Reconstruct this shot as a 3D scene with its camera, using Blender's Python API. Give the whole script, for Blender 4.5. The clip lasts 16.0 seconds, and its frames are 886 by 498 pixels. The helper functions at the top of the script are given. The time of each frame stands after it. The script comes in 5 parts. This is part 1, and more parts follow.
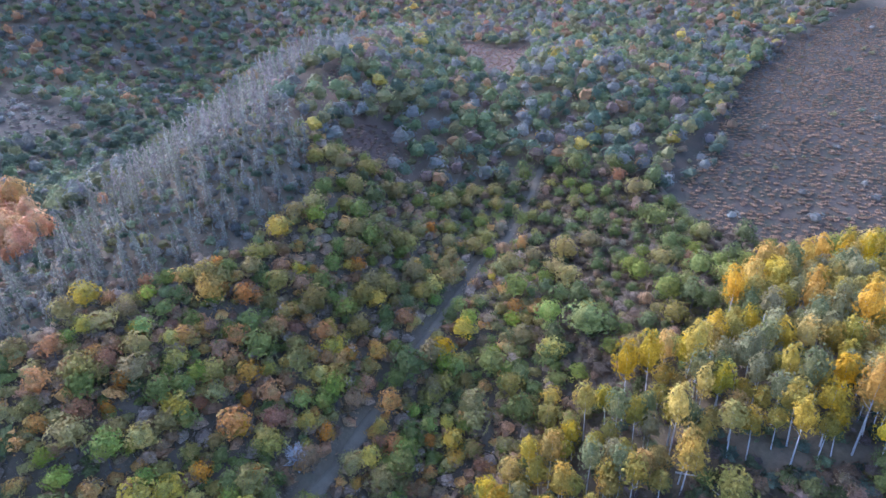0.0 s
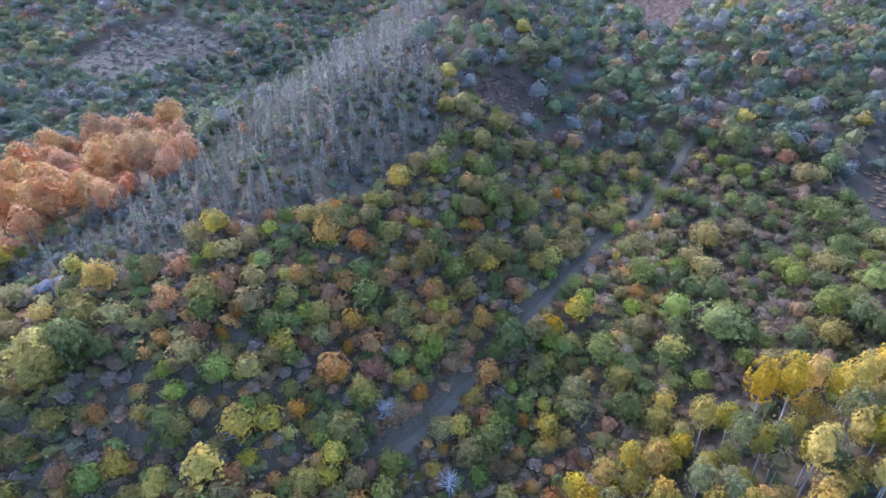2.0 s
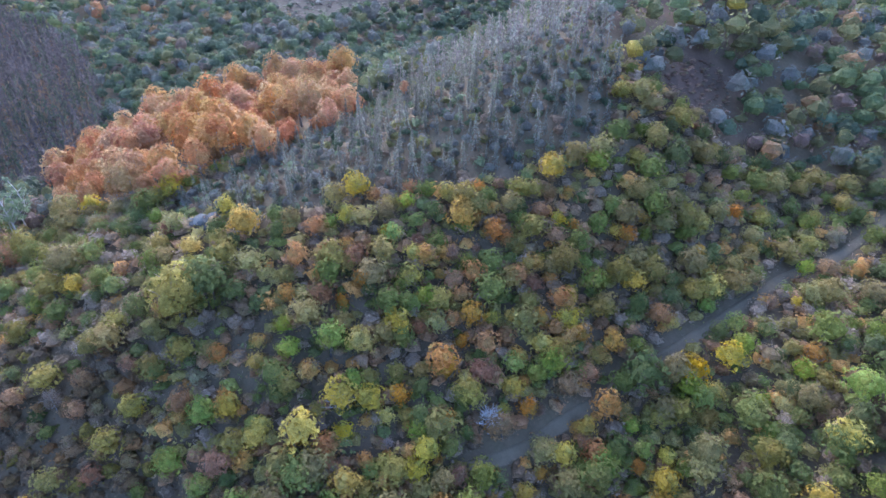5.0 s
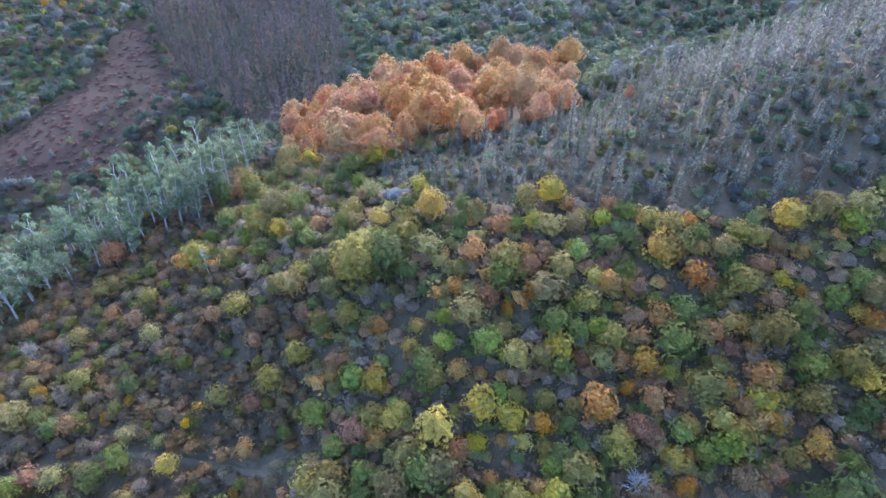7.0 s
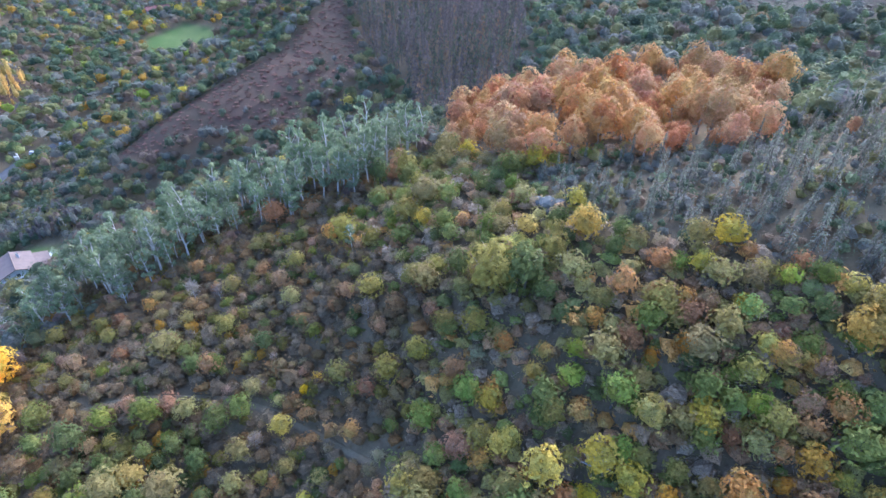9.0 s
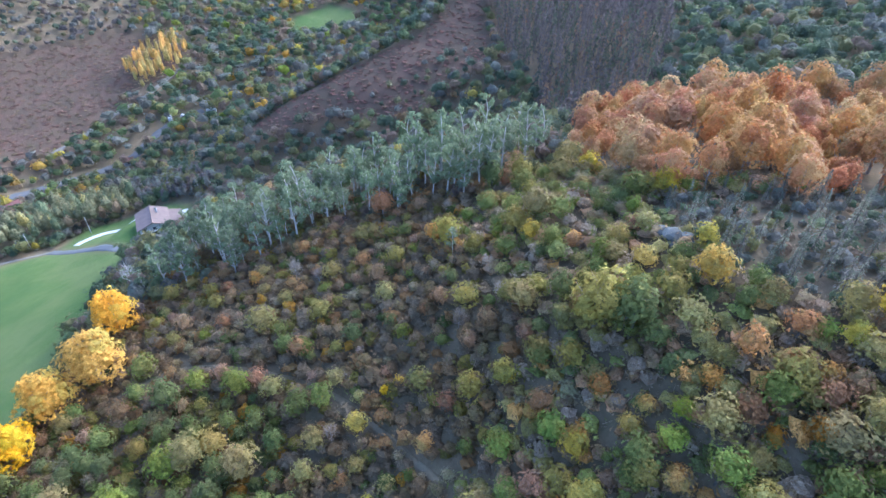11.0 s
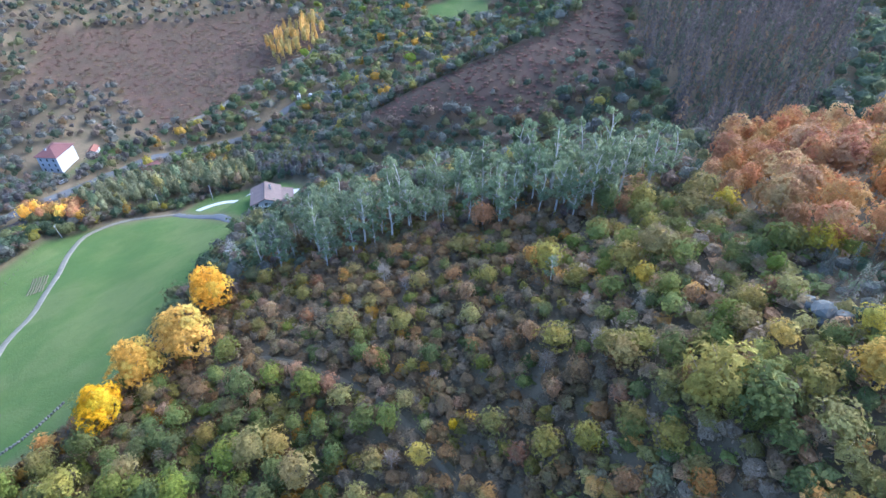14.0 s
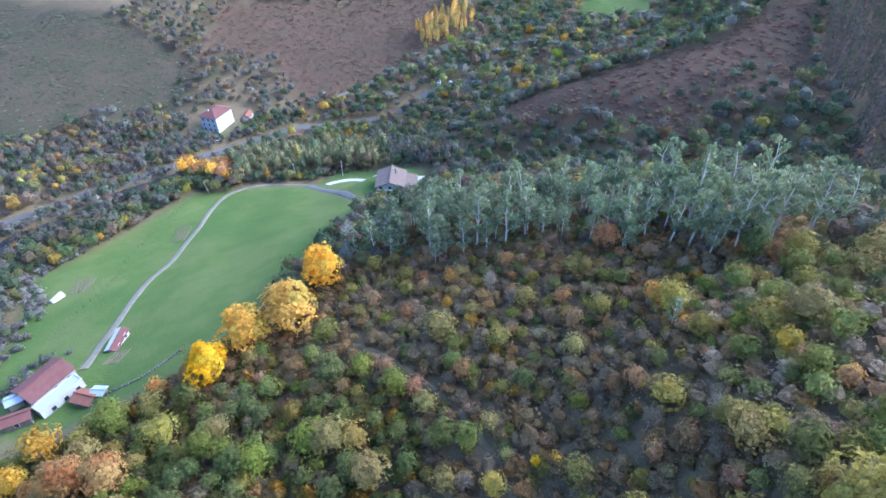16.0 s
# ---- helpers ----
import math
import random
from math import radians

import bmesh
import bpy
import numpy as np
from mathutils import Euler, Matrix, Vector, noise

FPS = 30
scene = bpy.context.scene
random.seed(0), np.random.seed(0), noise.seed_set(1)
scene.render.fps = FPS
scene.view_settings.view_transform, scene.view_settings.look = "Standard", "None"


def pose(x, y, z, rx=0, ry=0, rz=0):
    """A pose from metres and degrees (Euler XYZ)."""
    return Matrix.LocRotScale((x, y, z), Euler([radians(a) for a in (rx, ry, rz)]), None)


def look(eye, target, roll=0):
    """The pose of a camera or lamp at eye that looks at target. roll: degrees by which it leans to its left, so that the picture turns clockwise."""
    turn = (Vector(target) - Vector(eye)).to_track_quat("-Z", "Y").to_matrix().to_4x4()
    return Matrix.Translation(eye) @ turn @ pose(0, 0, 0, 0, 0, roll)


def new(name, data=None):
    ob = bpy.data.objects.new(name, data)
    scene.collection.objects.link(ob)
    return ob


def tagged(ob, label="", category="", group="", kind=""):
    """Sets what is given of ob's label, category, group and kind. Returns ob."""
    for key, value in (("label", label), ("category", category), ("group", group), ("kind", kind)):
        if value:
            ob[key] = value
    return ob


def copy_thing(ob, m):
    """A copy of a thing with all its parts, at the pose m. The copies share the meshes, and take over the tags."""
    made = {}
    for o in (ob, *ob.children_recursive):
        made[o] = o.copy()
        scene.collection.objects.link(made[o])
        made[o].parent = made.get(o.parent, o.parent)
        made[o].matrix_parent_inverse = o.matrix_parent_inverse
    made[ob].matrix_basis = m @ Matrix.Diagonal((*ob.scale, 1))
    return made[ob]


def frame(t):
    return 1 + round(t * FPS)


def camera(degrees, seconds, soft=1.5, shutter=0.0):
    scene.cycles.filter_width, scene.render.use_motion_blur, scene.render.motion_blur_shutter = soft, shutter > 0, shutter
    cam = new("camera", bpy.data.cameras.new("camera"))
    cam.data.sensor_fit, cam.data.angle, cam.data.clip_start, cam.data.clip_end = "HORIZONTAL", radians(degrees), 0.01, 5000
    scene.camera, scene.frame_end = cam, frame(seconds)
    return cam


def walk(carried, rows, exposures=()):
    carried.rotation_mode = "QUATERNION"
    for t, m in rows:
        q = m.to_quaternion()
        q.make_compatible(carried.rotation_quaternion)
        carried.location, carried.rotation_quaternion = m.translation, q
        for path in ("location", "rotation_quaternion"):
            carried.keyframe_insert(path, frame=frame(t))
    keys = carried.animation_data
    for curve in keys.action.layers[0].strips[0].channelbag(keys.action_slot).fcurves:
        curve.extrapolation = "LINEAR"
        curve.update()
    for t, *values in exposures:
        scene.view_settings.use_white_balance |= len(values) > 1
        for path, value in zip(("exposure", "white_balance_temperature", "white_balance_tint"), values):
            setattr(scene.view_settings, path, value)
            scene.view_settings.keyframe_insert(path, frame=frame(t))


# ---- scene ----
cam = camera(76.74, 16.0, soft=1.5)
PATH = [
    (0, 0.41, 0.42, 169.66, 64.73, -2.19, 0.09),
    (0.5, 0.46, 2.34, 169.61, 63.48, -1.79, 4.42),
    (1, 0.48, 4.24, 169.59, 62.21, -1.41, 8.75),
    (1.5, 0.36, 6.09, 169.62, 60.98, -1.20, 11.82),
    (2, 0.08, 7.91, 169.73, 59.77, -0.97, 13.94),
    (2.5, -0.27, 9.74, 169.88, 58.61, -0.91, 14.83),
    (3, -0.62, 11.55, 170.04, 57.45, -0.77, 15.52),
    (5.5, -3.02, 19.99, 170.61, 55.37, 0.73, 37.27),
    (6, -4.12, 21.45, 170.49, 54.94, 0.89, 43.13),
    (6.5, -5.38, 22.77, 170.37, 54.55, 0.96, 48.14),
    (7, -6.77, 23.94, 170.20, 54.12, 1.01, 53.77),
    (7.5, -8.26, 24.98, 169.99, 53.69, 1.04, 59.32),
    (8, -9.84, 25.93, 169.76, 53.32, 1.02, 64.14),
    (8.5, -11.41, 26.73, 169.53, 53.00, 0.98, 68.32),
    (9, -12.96, 27.40, 169.28, 52.76, 0.91, 71.85),
    (9.5, -14.50, 27.96, 169.06, 52.51, 0.86, 75.36),
    (10, -16.01, 28.49, 168.90, 52.25, 0.78, 79.15),
    (12.5, -24.79, 30.55, 168.03, 51.37, -0.01, 92.20),
    (13, -26.54, 30.82, 167.80, 51.24, -0.08, 94.17),
    (13.5, -28.33, 31.02, 167.59, 51.11, -0.20, 96.41),
    (14, -30.15, 31.14, 167.38, 50.95, -0.34, 99.14),
    (14.5, -31.96, 31.17, 167.17, 50.75, -0.59, 102.71),
    (15, -33.74, 31.08, 166.98, 50.53, -0.85, 106.67),
    (15.5, -35.45, 30.89, 166.77, 50.35, -1.11, 110.71),
    (16, -37.15, 30.64, 166.53, 50.20, -1.37, 114.64),
]
walk(cam, [(t, pose(x, y, z, rx, 0, rz) @ pose(0, 0, 0, 0, 0, lean)) for t, x, y, z, rx, lean, rz in PATH],
     [(0, 2.58, 4700, 22), (8, 2.66, 4750, 15), (16, 2.44, 4720, 8)])

# ---- light ----
SUN_AZ, SUN_EL = 40.0, 32.0          # degrees west of +y, above the horizon
world = bpy.data.worlds.new("evening_sky")
scene.world = world
world.use_nodes = True
wn = world.node_tree
sky = wn.nodes.new("ShaderNodeTexSky")
sky.sky_type, sky.sun_disc = "NISHITA", False
sky.sun_elevation, sky.sun_rotation = radians(SUN_EL), radians(-SUN_AZ)
sky.air_density, sky.dust_density, sky.ozone_density = 1.0, 4.0, 1.0
wn.links.new(sky.outputs[0], wn.nodes["Background"].inputs[0])
wn.nodes["Background"].inputs[1].default_value = 0.15
sun = new("sun", bpy.data.lights.new("sun", "SUN"))
sun.data.energy, sun.data.angle, sun.data.color = 0.6, radians(60), (1.0, 0.94, 0.86)
sun.matrix_basis = look((0, 0, 300), (300 * math.sin(radians(SUN_AZ)), -300 * math.cos(radians(SUN_AZ)), 300 - 300 * math.tan(radians(SUN_EL))))

# ---- materials ----
def material(name, rough=0.9, metal=0.0, spec=0.2):
    """A new node material; returns it with its tree and shader."""
    m = bpy.data.materials.new(name)
    m.use_nodes = True
    b = m.node_tree.nodes["Principled BSDF"]
    b.inputs["Roughness"].default_value, b.inputs["Metallic"].default_value = rough, metal
    b.inputs["Specular IOR Level"].default_value = spec
    return m, m.node_tree, b


def noise_node(nt, scale, detail=4, rough=0.6, coord="Object"):
    c = nt.nodes.new("ShaderNodeTexCoord")
    n = nt.nodes.new("ShaderNodeTexNoise")
    n.inputs["Scale"].default_value, n.inputs["Detail"].default_value, n.inputs["Roughness"].default_value = scale, detail, rough
    nt.links.new(c.outputs[coord], n.inputs["Vector"])
    return n.outputs["Fac"]


def ramp(nt, fac, *stops):
    r = nt.nodes.new("ShaderNodeValToRGB")
    while len(r.color_ramp.elements) < len(stops):
        r.color_ramp.elements.new(0.5)
    for e, (p, c) in zip(r.color_ramp.elements, stops):
        e.position, e.color = p, (*c, 1)
    nt.links.new(fac, r.inputs[0])
    return r.outputs[0]


def mix(nt, fac, a, b, kind="MIX"):
    n = nt.nodes.new("ShaderNodeMix")
    n.data_type, n.blend_type = "RGBA", kind
    for s, v in ((n.inputs[0], fac), (n.inputs[6], a), (n.inputs[7], b)):
        if isinstance(v, bpy.types.NodeSocket):
            nt.links.new(v, s)
        else:
            s.default_value = v if isinstance(v, (int, float)) else (*v, 1)
    return n.outputs[2]


def bump(nt, b, height, strength=0.3, dist=0.05):
    n = nt.nodes.new("ShaderNodeBump")
    n.inputs["Strength"].default_value, n.inputs["Distance"].default_value = strength, dist
    nt.links.new(height, n.inputs["Height"])
    nt.links.new(n.outputs[0], b.inputs["Normal"])


def plain(name, dark, light, scale=2.0, rough=0.85, metal=0.0, fine=12.0, spec=0.25):
    """A surface between two colours, varied by coarse stains and fine grain."""
    m, nt, b = material(name, rough, metal, spec)
    big, small = noise_node(nt, scale), noise_node(nt, fine, 3)
    col = ramp(nt, big, (0.3, dark), (0.7, light))
    col = mix(nt, 0.35, col, ramp(nt, small, (0.35, dark), (0.65, light)))
    info = nt.nodes.new("ShaderNodeObjectInfo")
    col = mix(nt, 0.25, col, ramp(nt, info.outputs["Random"], (0.0, dark), (1.0, light)))
    nt.links.new(col, b.inputs["Base Color"])
    bump(nt, b, small, 0.3, 0.03)
    return m


def leaf_material():
    """Leaves: the colour of each clump lies in the mesh, varied from tree to tree."""
    m, nt, b = material("leaves", 0.75, 0.0, 0.15)
    at = nt.nodes.new("ShaderNodeAttribute")
    at.attribute_name = "tint"
    info = nt.nodes.new("ShaderNodeObjectInfo")
    hsv = nt.nodes.new("ShaderNodeHueSaturation")
    for k, lo, hi in (("Hue", 0.485, 0.515), ("Value", 0.8, 1.18), ("Saturation", 0.9, 1.08)):
        r = nt.nodes.new("ShaderNodeMapRange")
        r.inputs["To Min"].default_value, r.inputs["To Max"].default_value = lo, hi
        w = nt.nodes.new("ShaderNodeMath")
        w.operation = "FRACT"
        s = nt.nodes.new("ShaderNodeMath")
        s.operation = "MULTIPLY"
        s.inputs[1].default_value = {"Hue": 1.0, "Value": 7.3, "Saturation": 13.7}[k]
        nt.links.new(info.outputs["Random"], s.inputs[0])
        nt.links.new(s.outputs[0], w.inputs[0])
        nt.links.new(w.outputs[0], r.inputs["Value"])
        nt.links.new(r.outputs[0], hsv.inputs[k])
    nt.links.new(at.outputs["Color"], hsv.inputs["Color"])
    # leaf tone at random; its dark spots stand in for shaded gaps between leaves
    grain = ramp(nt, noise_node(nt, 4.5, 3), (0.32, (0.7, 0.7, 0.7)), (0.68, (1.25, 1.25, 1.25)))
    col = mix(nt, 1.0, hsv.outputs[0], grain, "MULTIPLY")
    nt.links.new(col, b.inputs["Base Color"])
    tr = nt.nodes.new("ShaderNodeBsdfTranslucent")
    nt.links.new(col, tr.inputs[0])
    ms = nt.nodes.new("ShaderNodeMixShader")
    ms.inputs[0].default_value = 0.5
    nt.links.new(b.outputs[0], ms.inputs[1])
    nt.links.new(tr.outputs[0], ms.inputs[2])
    bump(nt, b, noise_node(nt, 6.5, 3, 0.65), 0.35, 0.15)
    # each spray is ragged: gaps between its leaves
    clear = nt.nodes.new("ShaderNodeBsdfTransparent")
    gap = nt.nodes.new("ShaderNodeMath")
    gap.operation = "GREATER_THAN"
    gap.inputs[1].default_value = 0.56
    nt.links.new(noise_node(nt, 6.0, 2, 0.6), gap.inputs[0])
    cut = nt.nodes.new("ShaderNodeMixShader")
    nt.links.new(gap.outputs[0], cut.inputs[0])
    nt.links.new(ms.outputs[0], cut.inputs[1])
    nt.links.new(clear.outputs[0], cut.inputs[2])
    nt.links.new(cut.outputs[0], nt.nodes["Material Output"].inputs[0])
    return m


def ground_material():
    """Forest floor, grass, bracken and heath on one sheet, told apart by the attribute 'cover'."""
    m, nt, b = material("ground", 0.95, 0.0, 0.1)
    at = nt.nodes.new("ShaderNodeAttribute")
    at.attribute_name = "cover"
    sep = nt.nodes.new("ShaderNodeSeparateColor")
    nt.links.new(at.outputs["Color"], sep.inputs[0])
    fine, mid, big = noise_node(nt, 1.4, 5, 0.7), noise_node(nt, 0.22, 4), noise_node(nt, 0.035, 3)
    floor_ = mix(nt, 0.5, ramp(nt, fine, (0.3, (0.085, 0.062, 0.036)), (0.55, (0.135, 0.1, 0.06)), (0.8, (0.19, 0.142, 0.088))),
                 ramp(nt, mid, (0.35, (0.085, 0.075, 0.042)), (0.65, (0.145, 0.106, 0.066))))
    grass = mix(nt, 0.55, ramp(nt, mid, (0.3, (0.06, 0.084, 0.02)), (0.7, (0.09, 0.114, 0.028))),
                ramp(nt, big, (0.4, (0.054, 0.092, 0.02)), (0.5, (0.08, 0.108, 0.027)), (0.6, (0.12, 0.132, 0.045))))
    grass = mix(nt, 0.25, grass, ramp(nt, fine, (0.3, (0.025, 0.05, 0.018)), (0.7, (0.065, 0.11, 0.042))))
    fern = mix(nt, 0.5, ramp(nt, fine, (0.3, (0.035, 0.024, 0.016)), (0.5, (0.072, 0.046, 0.031)), (0.75, (0.115, 0.078, 0.05))),
               ramp(nt, mid, (0.3, (0.048, 0.042, 0.026)), (0.5, (0.068, 0.044, 0.029)), (0.75, (0.09, 0.056, 0.037))))
    heath = mix(nt, 0.5, ramp(nt, fine, (0.3, (0.03, 0.023, 0.013)), (0.7, (0.07, 0.051, 0.031))),
                ramp(nt, mid, (0.35, (0.032, 0.035, 0.022)), (0.65, (0.055, 0.04, 0.032))))
    patch = noise_node(nt, 0.08, 5, 0.65)
    heath = mix(nt, 0.45, heath, ramp(nt, patch, (0.38, (0.024, 0.032, 0.018)), (0.52, (0.05, 0.042, 0.03)), (0.66, (0.07, 0.053, 0.04))))
    fern = mix(nt, 0.3, fern, ramp(nt, patch, (0.4, (0.04, 0.04, 0.025)), (0.6, (0.085, 0.05, 0.04))))
    col = mix(nt, sep.outputs[2], floor_, heath)
    col = mix(nt, sep.outputs[1], col, fern)
    col = mix(nt, sep.outputs[0], col, grass)
    nt.links.new(col, b.inputs["Base Color"])
    bump(nt, b, fine, 0.6, 0.4)
    return m


LEAF, GROUND = leaf_material(), ground_material()
BARK = plain("bark", (0.05, 0.042, 0.035), (0.14, 0.12, 0.1), 1.5, 0.95)
PALE_BARK = plain("pale_bark", (0.22, 0.2, 0.18), (0.5, 0.48, 0.44), 0.8, 0.85)
GREY_BARK = plain("grey_bark", (0.16, 0.15, 0.14), (0.32, 0.3, 0.285), 1.5, 0.95)
GRAVEL = plain("gravel", (0.1, 0.09, 0.07), (0.19, 0.17, 0.135), 0.5, 0.95, 0, 4.0)
MUD = plain("mud_track", (0.095, 0.075, 0.044), (0.175, 0.137, 0.085), 0.4, 0.95, 0, 3.0)
ASPHALT = plain("asphalt", (0.05, 0.05, 0.052), (0.1, 0.1, 0.102), 0.3, 0.8, 0, 5.0)
CONCRETE = plain("pale_concrete", (0.3, 0.295, 0.28), (0.42, 0.41, 0.4), 0.4, 0.8)
TILE = plain("clay_tile", (0.085, 0.036, 0.034), (0.14, 0.062, 0.055), 0.6, 0.85, 0, 5.0)
BROWN_TILE = plain("brown_tile", (0.085, 0.062, 0.054), (0.15, 0.11, 0.095), 0.6, 0.85, 0, 5.0)
PLASTER = plain("white_plaster", (0.3, 0.305, 0.315), (0.4, 0.4, 0.405), 0.5, 0.8)
ORANGE_TILE = plain("orange_tile", (0.14, 0.055, 0.038), (0.22, 0.095, 0.062), 0.6, 0.85, 0, 5.0)
SOIL = plain("garden_soil", (0.05, 0.055, 0.028), (0.11, 0.09, 0.058), 0.5, 0.95, 0, 3.0)
STONE = plain("stone", (0.06, 0.06, 0.05), (0.16, 0.15, 0.13), 1.2, 0.9)
SHEET = plain("sheet_metal", (0.28, 0.31, 0.34), (0.42, 0.45, 0.48), 0.7, 0.45, 0.3)
DARK_GLASS = plain("dark_glass", (0.015, 0.018, 0.022), (0.04, 0.045, 0.05), 1.0, 0.12, 0, 8, 0.5)
WOOD = plain("grey_wood", (0.12, 0.1, 0.08), (0.26, 0.22, 0.18), 1.5, 0.9)
WATER = plain("river_water", (0.01, 0.011, 0.012), (0.022, 0.024, 0.024), 0.2, 0.4, 0, 1.5, 0.12)
WHITE_PAINT = plain("white_paint", (0.34, 0.34, 0.34), (0.42, 0.42, 0.42), 1.0, 0.4)


# ---- the land ----
# heights in metres of a smooth net of 100 m, southern row first, from x = -600 and y = -350
NET = [
    [117, 92, 73, 60, 56, 54, 60, 73, 91, 112],
    [78, 54, 33, 22, 26, 38, 56, 75, 94, 112],
    [51, 32, 17, 10, 14, 35, 58, 77, 94, 110],
    [45, 35, 34, 37, 48, 64, 72, 81, 94, 107],
    [66, 57, 55, 64, 93, 109, 91, 88, 95, 105],
    [103, 92, 82, 86, 105, 116, 115, 106, 104, 110],
    [134, 122, 112, 109, 114, 125, 134, 128, 123, 127],
    [155, 145, 135, 128, 126, 132, 136, 140, 144, 149],
    [167, 160, 151, 144, 140, 142, 146, 153, 162, 169],
    [176, 171, 165, 158, 153, 153, 158, 167, 177, 187],
]
# spurs (raised) and gullies (sunk): x, y, radius, height
SPURS = [
    (-80, 80, 28, 10.8),
    (-140, 200, 28, -6.7),
    (-40, 140, 28, 21.6),
    (-60, 20, 28, -12.7),
    (-40, 200, 28, 14.4),
    (-260, -100, 40, -6.8),
    (60, 80, 28, 9.2),
    (-160, -20, 28, 1.9),
    (-280, 0, 28, -0.2),
    (-240, 80, 28, 4.2),
    (60, 240, 28, 7.3),
    (0, 60, 28, -18.4),
    (0, 140, 28, -10.3),
    (-135, 258, 34, -16.6),
    (-112, 335, 45, -24.0),
    (-180, 410, 55, -25.3),
    (-225, 275, 40, 2.2),
    (-330, 440, 75, 33.1),
    (-40, 560, 60, 26.0),
    (-210, 600, 80, 30.0),
]

# long ridges (raised) and gullies (sunk): width, then x, y, height along the line
RIDGES = [
    (24, [(-352, 82, 26), (-326, 57, 25), (-300, 31, 17), (-285, 6, 16), (-270, -22, 15), (-256, -52, 12)]),
    (26, [(-185, 150, -3), (-205, 100, -13), (-212, 60, -18), (-217, 15, -13), (-228, -30, -12), (-243, -70, -4)]),
    (38, [(-430, 20, -15), (-380, -20, -12), (-330, -70, -9), (-300, -110, -7)]),
    (30, [(-45, 185, 4), (-46, 235, 15), (-40, 290, 17), (-30, 340, 10)]),
    (45, [(-300, 122, 6), (-370, 140, 14), (-440, 160, 14)]),
]


# levelled yards: x, y, radius: height
YARDS = {(-204.2, -68.5, 17): 39.5, (-248, -203, 13): 20.0, (-70.7, -84.6, 12): 58.2}


def spline(t):
    t = np.abs(t)
    return np.where(t < 1, 2 / 3 - t * t + t ** 3 / 2, np.where(t < 2, (2 - t) ** 3 / 6, 0))


def weights(v, start):
    u = (np.clip(v, start, start + 900) - start) / 100
    w = spline(u[:, None] - np.arange(-1, 11)[None])
    w[:, 1] += w[:, 0]
    w[:, -2] += w[:, -1]
    return w[:, 1:-1]


def ridge(x, y, width, line):
    """Height that a ridge adds: greatest on its line, its vertices' heights shared between them."""
    near, add = np.full(len(x), 1e18), np.zeros(len(x))
    for (x0, y0, h0), (x1, y1, h1) in zip(line, line[1:]):
        dx, dy = x1 - x0, y1 - y0
        t = np.clip(((x - x0) * dx + (y - y0) * dy) / (dx * dx + dy * dy), 0, 1)
        d = (x - x0 - t * dx) ** 2 + (y - y0 - t * dy) ** 2
        add = np.where(d < near, np.exp(-d / (2 * width * width)) * (h0 + t * (h1 - h0)), add)
        near = np.minimum(near, d)
    return add


def height(x, y):
    """The ground's height at x, y (arrays)."""
    x, y = np.atleast_1d(np.asarray(x, float)), np.atleast_1d(np.asarray(y, float))
    z = np.einsum("ni,ij,nj->n", weights(y, -350.0), np.array(NET, float), weights(x, -600.0))
    for cx, cy, r, h in SPURS:
        z += h * np.exp(-((x - cx) ** 2 + (y - cy) ** 2) / (2 * r * r))
    for width, line in RIDGES:
        z += ridge(x, y, width, line)
    out = np.hypot(np.maximum(np.maximum(-620 - x, x - 320), 0), np.maximum(np.maximum(-370 - y, y - 570), 0))
    z += np.minimum(out * 0.22, 260) * (0.75 + 0.4 * np.sin(x / 170.0) * np.cos(y / 210.0))
    for cx, cy, r in YARDS:
        near = np.exp(-(((x - cx) ** 2 + (y - cy) ** 2) / r ** 2) ** 2)
        level = YARDS[cx, cy, r]
        z += near * (level - z)
    return z + 0.5 * np.sin(x / 7.0 + 1.3 * np.sin(y / 11.0)) * np.sin(y / 8.3)


def ground_z(x, y):
    return float(height(x, y)[0])


def inside(px, py, ring):
    """Which of the places lie in the ring."""
    c = np.zeros(len(px), bool)
    n = len(ring)
    for k in range(n):
        (x0, y0), (x1, y1) = ring[k], ring[(k + 1) % n]
        if y0 != y1:
            c ^= ((y0 > py) != (y1 > py)) & (px < (x1 - x0) * (py - y0) / (y1 - y0) + x0)
    return c


def edge_distance(px, py, line, closed=True):
    d = np.full(len(px), 1e9)
    n = len(line)
    for k in range(n if closed else n - 1):
        a, b_ = np.array(line[k], float), np.array(line[(k + 1) % n], float)
        ab = b_ - a
        t = np.clip(((px - a[0]) * ab[0] + (py - a[1]) * ab[1]) / max(ab @ ab, 1e-9), 0, 1)
        d = np.minimum(d, np.hypot(px - a[0] - t * ab[0], py - a[1] - t * ab[1]))
    return d


def cover(px, py, rings, soft, level=0.5):
    best = np.zeros(len(px))
    for ring in rings:
        s = np.where(inside(px, py, ring), 1.0, -1.0) * edge_distance(px, py, ring)
        best = np.maximum(best, np.clip(s / soft * 0.5 + level, 0, 1))
    return best


